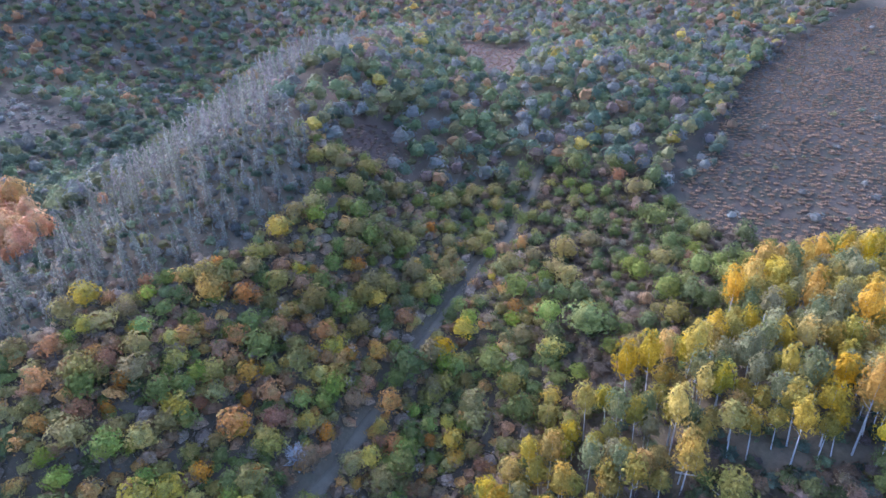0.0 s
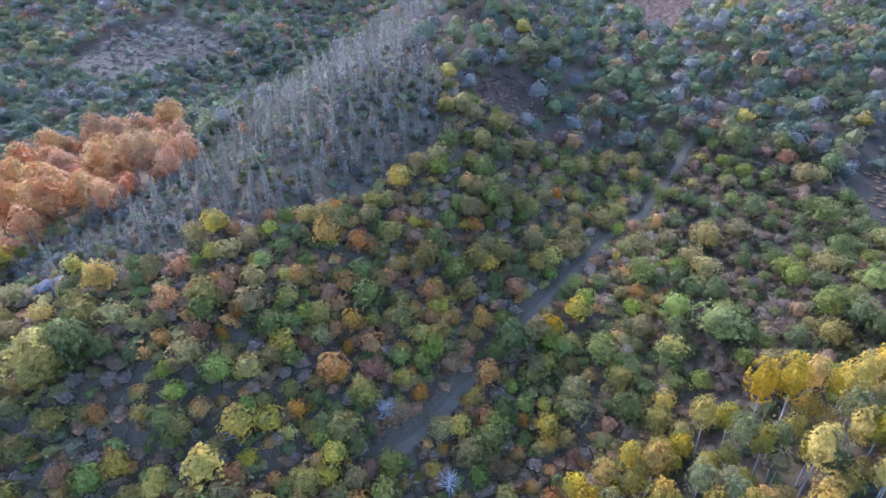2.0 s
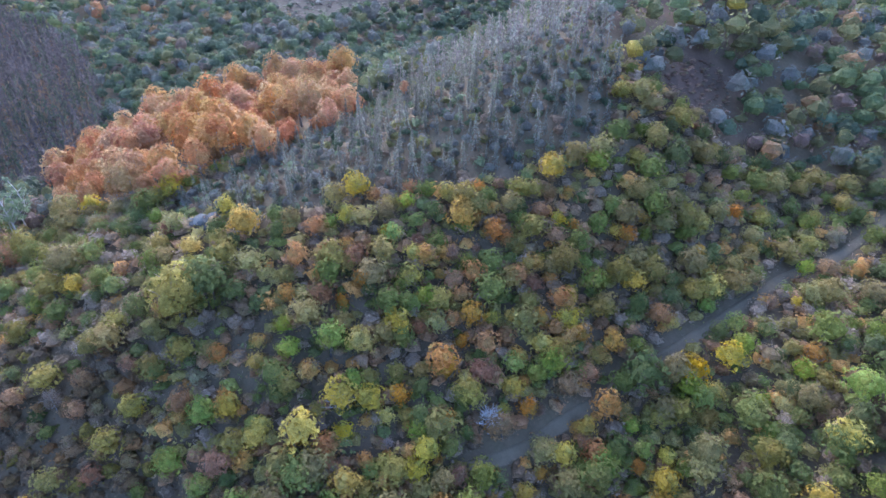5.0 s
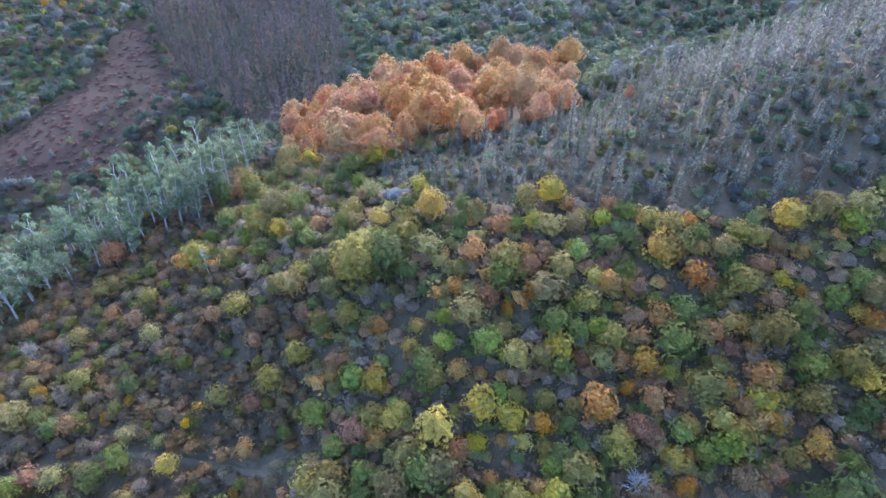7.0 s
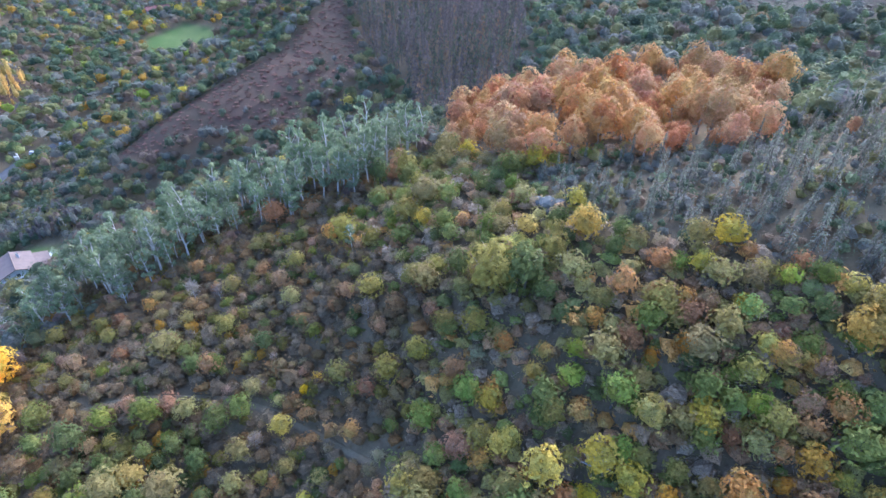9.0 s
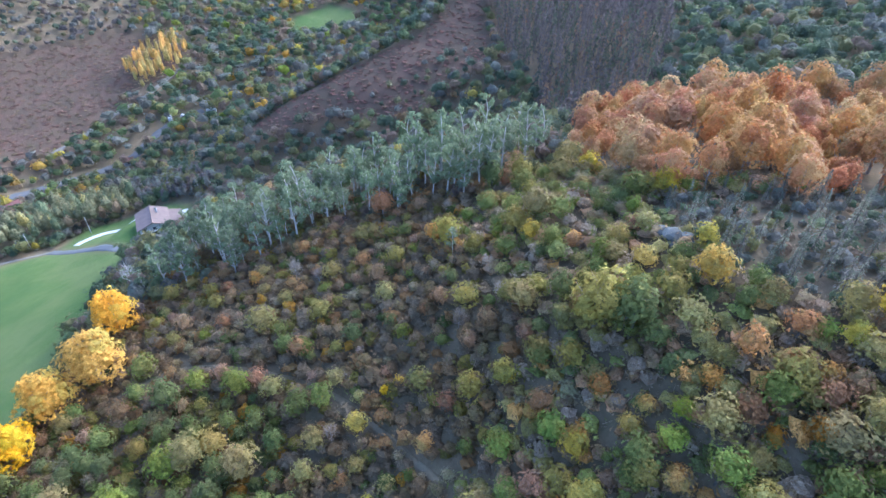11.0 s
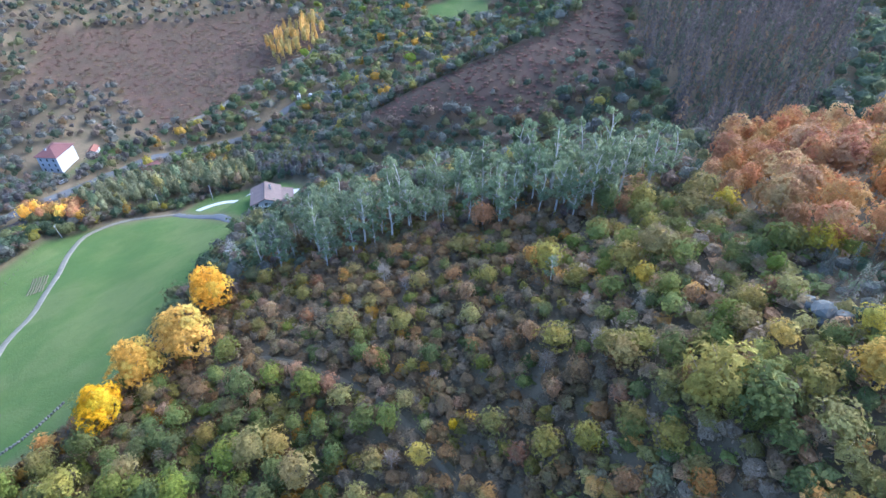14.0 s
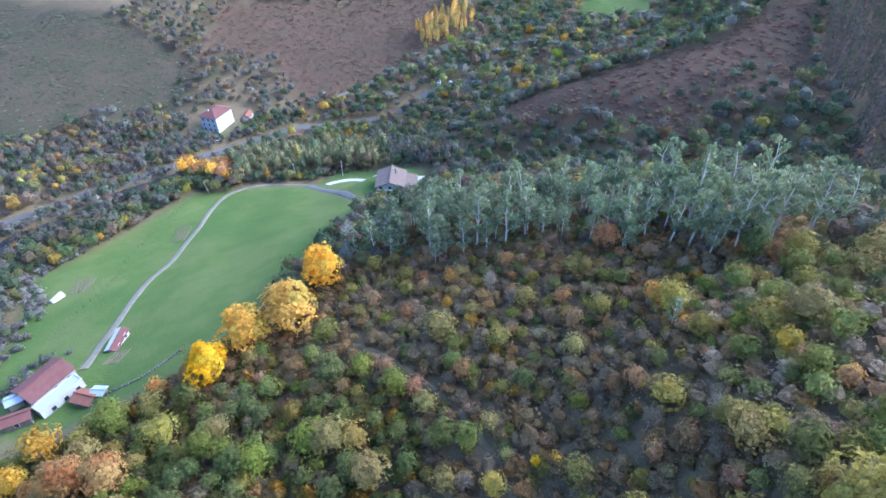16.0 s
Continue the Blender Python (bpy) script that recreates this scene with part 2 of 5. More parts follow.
MEADOW = [(-81, -124), (-108, -157), (-138, -157), (-183, -161), (-193, -149), (-201, -138), (-209, -113), (-184, -71), (-163, -61), (-149, -63),
          (-132, -60), (-119, -58), (-100, -56), (-88, -55), (-76, -65), (-66, -73), (-58, -84), (-60, -112)]
LAWN = [(-213, -114), (-234, -115), (-236, -89), (-220, -60), (-200, -48), (-188, -53), (-194, -79)]
GARDEN = [(-239, -196), (-255, -193), (-268, -198), (-286, -185), (-281, -177), (-252, -186)]
FAR_FIELD = [(-488, -55), (-508, -25), (-477, 4), (-460, -24), (-453, -49)]
BRACKEN = [(-262, -50), (-272, -30), (-278, -8), (-286, 12), (-296, 36), (-312, 52), (-334, 66), (-328, 74), (-300, 72), (-278, 72), (-258, 66), (-262, 52), (-246, 41), (-230, 36), (-245, 20), (-254, 2), (-252, -15), (-254, -35)]
FAR_BRACKEN = [(-301, -182), (-321, -162), (-357, -149), (-381, -144), (-405, -132), (-428, -124), (-446, -130), (-470, -180), (-431, -215), (-405, -247), (-365, -289), (-310, -266), (-325, -240), (-340, -231), (-319, -211)]
BROWN_HILL = [(74, 165), (87, 181), (112, 217), (139, 260), (177, 302), (205, 325), (262, 362), (340, 300), (330, 200), (155, 150), (112, 130), (97, 127), (79, 128), (72, 136), (71, 151)]
GLADES = [[(-25, 169), (-15, 174), (-11, 161), (-14, 150), (-21, 146), (-26, 155)], [(-47, 178), (-39, 190), (-33, 208), (-30, 190), (-37, 178), (-42, 168)],
          [(8, 340), (38, 326), (54, 330), (40, 252), (27, 235), (15, 269)]]
NORTH_HEATH = [(-255, 250), (-239, 317), (-218, 311), (-195, 301), (-161, 283), (-178, 276), (-188, 253), (-192, 222), (-214, 214)]
WEST_HEATH = [(-150, -262), (-220, -256), (-247, -237), (-285, -255), (-297, -289), (-300, -323), (-290, -356), (-275, -400), (-200, -430), (-130, -330)]
PINES = [(-104, 74), (-90, 76), (-78, 78), (-70, 85), (-65, 91), (-58, 96), (-50, 103), (-43, 110), (-36, 117), (-28, 126), (-31, 137), (-36, 147), (-44, 160), (-52, 180), (-40, 206), (-36, 235),
         (-31, 288), (-45, 298), (-56, 255), (-68, 215), (-80, 200), (-90, 178), (-98, 150), (-95, 121), (-96, 110), (-96, 94), (-102, 85)]
BEECHES = [(-131, 70), (-151, 72), (-181, 88), (-190, 105), (-186, 122), (-165, 140), (-152, 150), (-148, 170), (-138, 174), (-112, 147), (-94, 123), (-89, 111), (-94, 102), (-92, 93), (-104, 86), (-107, 77), (-116, 73)]
EUCALYPTS = [(-135, -41), (-129, -12), (-137, 6), (-135, 23), (-130, 47), (-142, 66), (-156, 63), (-160, 30), (-159, 3), (-155, -35)]
CONIFERS = [(-332, 76), (-297, 76), (-262, 74), (-236, 82), (-205, 79), (-188, 82), (-190, 100), (-204, 118), (-230, 133), (-285, 155), (-335, 166), (-420, 172), (-480, 130), (-400, 90)]
POPLARS = [(1, 67), (11, 75), (27, 81), (38, 82), (48, 86), (53, 92), (75, 111), (103, 117), (112, 110), (80, 70), (65, 62), (52, 64), (44, 67), (34, 64), (25, 62), (12, 62)]
PLANTATION = [(-203, -150), (-214, -166), (-232, -158), (-252, -140), (-268, -120), (-256, -98), (-238, -96), (-232, -112), (-222, -132)]
FAR_YELLOW = [(-412, -160), (-430, -150), (-452, -140), (-438, -123), (-412, -120), (-394, -130), (-378, -139)]
TRACK = [(-80, -87), (-88, -94), (-98, -100), (-119, -113), (-135, -119), (-158, -131), (-181, -144), (-193, -145), (-205, -135), (-210, -117)]
LANE = [(-210, -117), (-198, -91), (-184, -65), (-189, -48), (-194, -31)]
RIVER = [(-60, -174), (-95, -183), (-122, -190), (-138, -189), (-164, -189), (-189, -184), (-212, -176), (-238, -166)]
ROAD = [(-120, -206), (-140, -204), (-160, -201), (-178, -197), (-200, -192), (-234, -180), (-261, -171), (-278, -159), (-309, -126), (-341, -112), (-356, -94)]
HILL_TRACK = [(-309, -168), (-331, -159), (-358, -148), (-376, -136), (-405, -127), (-425, -118), (-443, -119), (-454, -127), (-457, -143)]
GULLY_TRACK = [(-27, 68), (-21, 76), (-16, 84), (-12, 90), (-3, 105), (5, 120), (10, 130), (19, 143), (25, 155), (33, 175), (40, 188)]
SIDE_TRACK = [(-65, 34), (-77, 24), (-86, 15), (-94, 2), (-101, -19), (-98, -33)]
SPUR_TRACK = [(76, 121), (69, 137), (68, 149), (67, 164)]
RIDGE_PATH = [(-30, 290), (-27, 340), (-20, 400), (-8, 421), (8, 435), (34, 456), (70, 468)]


def steps(*stretches):
    v = [stretches[0][0]]
    for a, b_, s in stretches:
        n = max(1, round((b_ - a) / s))
        v += [a + (b_ - a) * (k + 1) / n for k in range(n)]
    return np.array(v)


def make_ground():
    """One sheet that reaches the horizon, finest where the camera passes near."""
    xs = steps((-3600, -1400, 220), (-1400, -650, 50), (-650, -280, 8), (-280, 120, 3), (120, 350, 10), (350, 1200, 50), (1200, 3600, 300))
    ys = steps((-3600, -1200, 240), (-1200, -420, 50), (-420, -200, 8), (-200, 220, 3), (220, 600, 9), (600, 1500, 50), (1500, 3800, 230))
    gx, gy = np.meshgrid(xs, ys)
    px, py = gx.ravel(), gy.ravel()
    pz = height(px, py)
    pz -= 2.2 * np.clip(1 - edge_distance(px, py, RIVER, False) / 8.0, 0, 1)
    nx, ny = len(xs), len(ys)
    idx = np.arange(nx * ny).reshape(ny, nx)
    quads = np.stack([idx[:-1, :-1], idx[:-1, 1:], idx[1:, 1:], idx[1:, :-1]], -1).reshape(-1, 4)
    me = bpy.data.meshes.new("ground")
    me.from_pydata(np.stack([px, py, pz], 1), [], quads.tolist())
    me.polygons.foreach_set("use_smooth", np.ones(len(me.polygons), bool))
    wob = 3 * np.sin(px / 9) * np.cos(py / 7)
    c = np.zeros((len(px), 4))
    c[:, 0] = cover(px + wob * 0.3, py, [MEADOW, LAWN, FAR_FIELD, GARDEN], 2.5)
    c[:, 1] = cover(px + wob, py + wob, [BRACKEN, FAR_BRACKEN, *GLADES], 10, 0.8)
    c[:, 2] = np.maximum(cover(px + wob, py, [BROWN_HILL, WEST_HEATH, NORTH_HEATH], 12, 1.0), np.clip((np.hypot(px + 150, py - 50) - 600) / 200, 0, 1))
    c[:, 3] = 1
    me.attributes.new("cover", "FLOAT_COLOR", "POINT").data.foreach_set("color", c.ravel())
    me.materials.append(GROUND)
    return tagged(new("ground", me), "hilly ground with brown forest floor, green meadow and red bracken", "ground", kind="structure")


make_ground()


def smooth_line(line, step=2.0):
    """Rounded, evenly spaced places along a line (Catmull-Rom)."""
    p = [np.array(q, float) for q in line]
    p = [2 * p[0] - p[1], *p, 2 * p[-1] - p[-2]]
    out = []
    for k in range(1, len(p) - 2):
        n = max(2, int(np.linalg.norm(p[k + 1] - p[k]) / step))
        for i in range(n):
            t = i / n
            out.append(0.5 * (2 * p[k] + (p[k + 1] - p[k - 1]) * t + (2 * p[k - 1] - 5 * p[k] + 4 * p[k + 1] - p[k + 2]) * t * t
                              + (3 * p[k] - p[k - 1] - 3 * p[k + 1] + p[k + 2]) * t ** 3))
    out.append(p[-2])
    return np.array(out)


def strip(name, line, width, mat, label, lift=0.06, flat=False, level=None):
    """A road or track draped on the ground, with worn, uneven edges and a cambered top."""
    c = smooth_line(line)
    d = np.gradient(c, axis=0)
    d /= np.linalg.norm(d, axis=1)[:, None] + 1e-9
    nrm = np.stack([-d[:, 1], d[:, 0]], 1)
    rng = np.random.default_rng(len(line) * 7 + int(width * 10))
    offs = np.array([-0.62, -0.5, -0.25, 0, 0.25, 0.5, 0.62])
    verts, faces = [], []
    for k in range(len(c)):
        for o in offs:
            q = c[k] + nrm[k] * width * o * (1 + (rng.uniform(-0.12, 0.12) if abs(o) > 0.4 else 0))
            z = ground_z(*q) if level is None else level[0] + (level[1] - level[0]) * k / len(c)
            if level is None and not flat:
                z = max(z, ground_z(*c[k]) - 0.3)
            z += (lift + 0.1 * (1 - abs(o) * 1.6)) if abs(o) < 0.6 else -0.35
            verts.append((q[0], q[1], z))
    m = len(offs)
    for k in range(len(c) - 1):
        for j in range(m - 1):
            faces.append((k * m + j, k * m + j + 1, (k + 1) * m + j + 1, (k + 1) * m + j))
    me = bpy.data.meshes.new(name)
    me.from_pydata(verts, [], faces)
    me.polygons.foreach_set("use_smooth", np.ones(len(me.polygons), bool))
    me.materials.append(mat)
    return tagged(new(name, me), label, name.split("_")[-1], kind="structure")


strip("farm_track", TRACK, 2.1, GRAVEL, "pale gravel farm track across the green meadow")
strip("lane_road", LANE, 3.4, ASPHALT, "grey lane past the hillside house", 0.08)
strip("valley_road", ROAD, 4.6, ASPHALT, "grey asphalt road along the valley bottom", 0.5)
strip("hill_track", HILL_TRACK, 3.2, GRAVEL, "pale gravel track climbing the red hillside", 0.3)
strip("gully_track", GULLY_TRACK, 2.0, MUD, "muddy forest track up the gully", 0.1)
strip("side_track", SIDE_TRACK, 1.2, MUD, "overgrown brown forest track round the hill", 0.1)
strip("spur_track", SPUR_TRACK, 1.3, MUD, "short bare track on the far slope", 0.1)
UPPER_PATH = [(4, 392), (28, 372), (51, 357), (76, 348), (112, 360)]
strip("upper_path", UPPER_PATH, 2.2, MUD, "narrow brown path across the upper slope", 0.3)
strip("ridge_path", RIDGE_PATH, 3.5, GRAVEL, "pale gravel path along the far crest", 0.4)
strip("river_water", RIVER, 6.0, WATER, "dark shallow river under bare trees", 0.4, flat=True)


# ---- meshes of plants ----
def mesh_of(name, verts, faces, mat, tint=None):
    """A mesh from arrays; faces is an (n, 4) array of corners."""
    me = bpy.data.meshes.new(name)
    verts, faces = np.asarray(verts, np.float32), np.asarray(faces, np.int32)
    n, m = len(verts), len(faces)
    me.vertices.add(n)
    me.vertices.foreach_set("co", verts.ravel())
    me.loops.add(m * 4)
    me.loops.foreach_set("vertex_index", faces.ravel())
    me.polygons.add(m)
    me.polygons.foreach_set("loop_start", np.arange(m, dtype=np.int32) * 4)
    me.update(calc_edges=True)
    if tint is not None:
        c = np.ones((n, 4), np.float32)
        c[:, :3] = tint
        me.attributes.new("tint", "FLOAT_COLOR", "POINT").data.foreach_set("color", c.ravel())
    me.materials.append(mat)
    return me


def unit(v):
    return v / (np.linalg.norm(v, axis=-1, keepdims=True) + 1e-9)


def cards(rng, at, facing, size, tint):
    """Sprays of leaves: folded four-cornered blades at the places, roughly facing the given ways."""
    n = len(at)
    f = unit(unit(facing) + rng.normal(0, 0.3, (n, 3)))
    a = unit(np.cross(f, rng.normal(0, 1, (n, 3))))
    b = np.cross(f, a)
    s = size * rng.uniform(0.6, 1.35, (n, 1))
    w = s * rng.uniform(0.4, 0.72, (n, 1))
    fold = f * s * rng.uniform(-0.1, 0.35, (n, 1))
    v = np.stack([at - a * s, at - b * w - fold * 0.6, at + a * s, at + b * w - fold], 1).reshape(-1, 3)
    q = np.arange(n * 4).reshape(n, 4)
    t = np.repeat(tint * rng.uniform(0.84, 1.16, (n, 1)), 4, 0)
    return v, q, t


def crown_arrays(rng, radius, tall, lobes, count, size, tint, base=0.0, second=None, lumps=0.5, top=1.0, body=None):
    """A domed crown on uneven boughs: many leaf sprays, over a ragged inner body of foliage."""
    u = unit(rng.normal(0, 1, (lobes, 3)) + np.array([0, 0, 0.55]))
    reach = rng.uniform(0.84, 1.14, lobes)
    shade = rng.uniform(0.86, 1.14, (lobes, 1))
    swap = rng.random(lobes) < (0.3 if second is not None else -1)
    colour = np.where(swap[:, None], np.array(second if second is not None else tint), np.array(tint)) * shade
    box = np.array([radius, radius, tall / 2])
    mid = np.array([0, 0, base + tall / 2])

    def place(d, rough):
        near = d @ u.T
        pick, close = near.argmax(1), near.max(1)[:, None]
        swell = np.exp(-(1 - close) * (lobes * 0.5 + 2))
        at = d * (1.06 - lumps * 0.9 + lumps * 0.9 * swell) * reach[pick][:, None] * rough * box + mid
        at[:, :2] *= 1 - 0.22 * top * np.clip((at[:, 2:3] - mid[2]) / (tall / 2), -1, 1)
        return at, pick, close

    d = unit(rng.normal(0, 1, (count, 3)) + np.array([0, 0, 0.5]))
    at, pick, close = place(d, rng.uniform(0.88, 1.06, (count, 1)))
    a = cards(rng, at, d / box * radius + 1.1 * (d - u[pick] * close) + np.array([0, 0, 0.35]), size, colour[pick])
    if not body:
        return a
    rings, around = body
    lat, lon = np.meshgrid(np.linspace(0.0, 0.86, rings + 1) * np.pi, (np.arange(around) + rng.random()) * 2 * np.pi / around, indexing="ij")
    d = np.stack([np.sin(lat) * np.cos(lon), np.sin(lat) * np.sin(lon), np.cos(lat)], -1).reshape(-1, 3)
    at, pick, _ = place(d, rng.uniform(0.5, 0.84, (len(d), 1)))
    i, j = np.meshgrid(np.arange(rings), np.arange(around), indexing="ij")
    k = (j + 1) % around
    quads = np.stack([i * around + j, (i + 1) * around + j, (i + 1) * around + k, i * around + k], -1).reshape(-1, 4)
    b = at[quads].reshape(-1, 3), np.arange(len(quads) * 4).reshape(-1, 4), colour[pick][quads].reshape(-1, 3) * np.repeat(rng.uniform(0.88, 1.12, (len(quads), 1)), 4, 0)
    return join([a, b])


def spire_arrays(rng, tall, radius, count, size, tint, second, bare=0.2):
    """A thin conifer: upright, drooping sprays round a straight stem, narrow at the top."""
    s = bare + (1 - bare) * rng.random(count) ** 0.85
    az = rng.uniform(0, 6.283, count)
    r = radius * (1.15 - s) * rng.uniform(0.35, 1.15, count) * 1.25
    side = np.stack([np.cos(az), np.sin(az), np.zeros(count)], 1)
    at = side * r[:, None] + np.stack([np.zeros(count), np.zeros(count), s * tall], 1)
    down = unit(side * 0.8 + np.array([0, 0, -0.75]) + rng.normal(0, 0.25, (count, 3)))
    flat = unit(np.cross(down, rng.normal(0, 1, (count, 3)) + side))
    ln = (size * rng.uniform(0.7, 1.4, count) * (1.25 - 0.6 * s))[:, None]
    v = np.stack([at - down * ln, at - flat * ln * 0.36, at + down * ln, at + flat * ln * 0.36], 1).reshape(-1, 3)
    t = np.where(rng.random((count, 1)) < 0.4, np.array(second), np.array(tint)) * rng.uniform(0.75, 1.25, (count, 1))
    return v, np.arange(count * 4).reshape(-1, 4), np.repeat(t, 4, 0)


def stem_cards(rng, tall, wide, tint):
    """Two crossed upright strips for a far stem."""
    v = np.array([(-wide, 0, 0), (wide, 0, 0), (wide * 0.3, 0, tall), (-wide * 0.3, 0, tall), (0, -wide, 0), (0, wide, 0), (0, wide * 0.3, tall), (0, -wide * 0.3, tall)], float)
    return v, np.arange(8).reshape(2, 4), np.tile(np.array(tint, float), (8, 1))


def tube(path, radii, sides=6):
    """A tapered limb along a path."""
    path = np.asarray(path, float)
    d = unit(np.gradient(path, axis=0))
    a = unit(np.cross(d, np.array([0.3, 0.9, 0.2])))
    b = np.cross(d, a)
    ang = np.arange(sides) * 2 * np.pi / sides
    v = (path[:, None] + np.array(radii)[:, None, None] * (np.cos(ang)[None, :, None] * a[:, None] + np.sin(ang)[None, :, None] * b[:, None])).reshape(-1, 3)
    q = [(k * sides + j, k * sides + (j + 1) % sides, (k + 1) * sides + (j + 1) % sides, (k + 1) * sides + j) for k in range(len(path) - 1) for j in range(sides)]
    return v, np.array(q)


def join(chunks):
    v, q, t, n = [], [], [], 0
    for c in chunks:
        v.append(c[0])
        q.append(np.asarray(c[1]) + n)
        n += len(c[0])
        if len(c) > 2:
            t.append(c[2])
    return np.concatenate(v), np.concatenate(q), (np.concatenate(t) if t else None)


def trunk_arrays(rng, tall, thick, limbs, reach, lean=0.04, start=0.35, sides=6, rise=0.7):
    k = np.linspace(0, 1, 5)
    sway = np.cumsum(rng.normal(0, lean * tall / 5, (5, 2)), 0) * k[:, None]
    path = np.stack([sway[:, 0], sway[:, 1], k * tall], 1)
    out = [tube(path - np.array([0, 0, 0.4]) * (1 - k[:, None]), thick * (1 - 0.8 * k), sides)]
    for i in range(limbs):
        s = rng.uniform(start, 0.92)
        p0 = np.array([np.interp(s, k, path[:, j]) for j in range(3)])
        az = i * 2.4 + rng.uniform(-0.5, 0.5)
        ln = reach * rng.uniform(0.6, 1.0) * (1.15 - s * 0.6)
        p2 = p0 + ln * np.array([math.cos(az), math.sin(az), rise * rng.uniform(0.6, 1.3)])
        p1 = (p0 + p2) / 2 + np.array([0, 0, -0.08 * ln])
        r0 = thick * (1 - 0.8 * s) * 0.6
        out.append(tube([p0, p1, p2], [r0, r0 * 0.6, r0 * 0.15], 4))
    return join(out)[:2]


def twigs(rng, count, radius, tall, base, length, thin, tint):
    """Bare twigs that fan out of a crown."""
    u = unit(rng.normal(0, 1, (count, 3)) + np.array([0, 0, 0.6]))
    a = u * rng.uniform(0.15, 0.7, (count, 1)) * np.array([radius, radius, tall / 2]) + np.array([0, 0, base + tall / 2])
    e = a + unit(u + rng.normal(0, 0.4, (count, 3)) + np.array([0, 0, 0.5])) * length * rng.uniform(0.5, 1.2, (count, 1))
    side = unit(np.cross(e - a, rng.normal(0, 1, (count, 3)))) * thin
    v = np.stack([a - side, a + side, e + side * 0.3, e - side * 0.3], 1).reshape(-1, 3)
    t = np.repeat(np.array(tint) * rng.uniform(0.75, 1.25, (count, 1)), 4, 0)
    return v, np.arange(count * 4).reshape(-1, 4), t


# colour of the leaves (linear), and of a second lot on the same tree
TINTS = {
    # the next four, mostly far trees', carry extra blue in place of haze
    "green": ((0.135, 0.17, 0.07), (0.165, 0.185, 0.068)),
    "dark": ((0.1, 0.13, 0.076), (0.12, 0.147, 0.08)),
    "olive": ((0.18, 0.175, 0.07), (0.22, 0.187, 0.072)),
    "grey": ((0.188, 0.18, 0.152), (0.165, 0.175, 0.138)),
    "oak": ((0.172, 0.186, 0.04), (0.21, 0.205, 0.045)),
    "holm": ((0.13, 0.145, 0.044), (0.16, 0.166, 0.05)),
    "ash": ((0.24, 0.2, 0.056), (0.275, 0.212, 0.06)),
    "hawthorn": ((0.245, 0.198, 0.105), (0.215, 0.188, 0.09)),
    "hazel": ((0.265, 0.175, 0.098), (0.245, 0.178, 0.085)),
    "heather": ((0.25, 0.188, 0.125), (0.23, 0.172, 0.112)),
    "lime": ((0.225, 0.27, 0.045), (0.28, 0.28, 0.05)),
    "purple": ((0.15, 0.128, 0.122), (0.18, 0.148, 0.135)),
    "yellow": ((0.43, 0.32, 0.05), (0.34, 0.29, 0.065)),
    "amber": ((0.55, 0.37, 0.035), (0.43, 0.32, 0.05)),
    "gold": ((0.66, 0.365, 0.02), (0.56, 0.39, 0.04)),
    "orange": ((0.43, 0.225, 0.05), (0.36, 0.24, 0.06)),
    "rust": ((0.31, 0.175, 0.08), (0.26, 0.175, 0.08)),
    "brown": ((0.215, 0.148, 0.115), (0.205, 0.155, 0.095)),
    "beech": ((0.35, 0.165, 0.066), (0.35, 0.21, 0.08)),
    "blue": ((0.172, 0.205, 0.112), (0.21, 0.24, 0.135)),
    "pine": ((0.135, 0.142, 0.098), (0.205, 0.178, 0.142)),
}


def part(name, me, parent, label=""):
    ob = new(name, me)
    ob.parent = parent
    return tagged(ob, label)


def broadleaf(name, label, category, group, tint, seed, radius=3.05, tall=5.0, height_=6.2, count=290, size=0.3, lobes=13, bark=BARK, sparse=0, lumps=0.38, limbs=3, top=1.0, body=(5, 8)):
    """A broadleaf tree (an empty with trunk and crown), as a pattern to copy."""
    rng = np.random.default_rng(seed)
    root = tagged(new(name), label, category, group)
    part("trunk", mesh_of("trunk", *trunk_arrays(rng, height_ * 0.86, 0.055 * radius + 0.05, limbs, radius * 0.9), bark), root)
    a, b = TINTS[tint]
    chunk = [crown_arrays(rng, radius, tall, lobes, count, size, a, height_ - tall, b, lumps, top, body)]
    if sparse:
        chunk.append(twigs(rng, sparse, radius, tall, height_ - tall, radius * 0.5, 0.035, (0.24, 0.185, 0.135)))
    part("crown", mesh_of("crown", *join(chunk)[:2], LEAF, join(chunk)[2]), root)
    return root


def bare_tree(name, label, category, group, seed, radius=2.2, height_=6.0, count=260, bark=GREY_BARK, tint=(0.27, 0.222, 0.175), leaves=90):
    rng = np.random.default_rng(seed)
    root = tagged(new(name), label, category, group)
    part("trunk", mesh_of("trunk", *trunk_arrays(rng, height_ * 0.9, 0.14, 9, radius, start=0.25), bark), root)
    tw = [twigs(rng, count, radius, height_ * 0.7, height_ * 0.3, radius * 0.6, 0.05, tint)]
    tw.append(crown_arrays(rng, radius, height_ * 0.6, 6, leaves, 0.26, (0.22, 0.16, 0.12), height_ * 0.3))
    v, q, t = join(tw)
    part("crown", mesh_of("crown", v, q, LEAF, t), root)
    return root


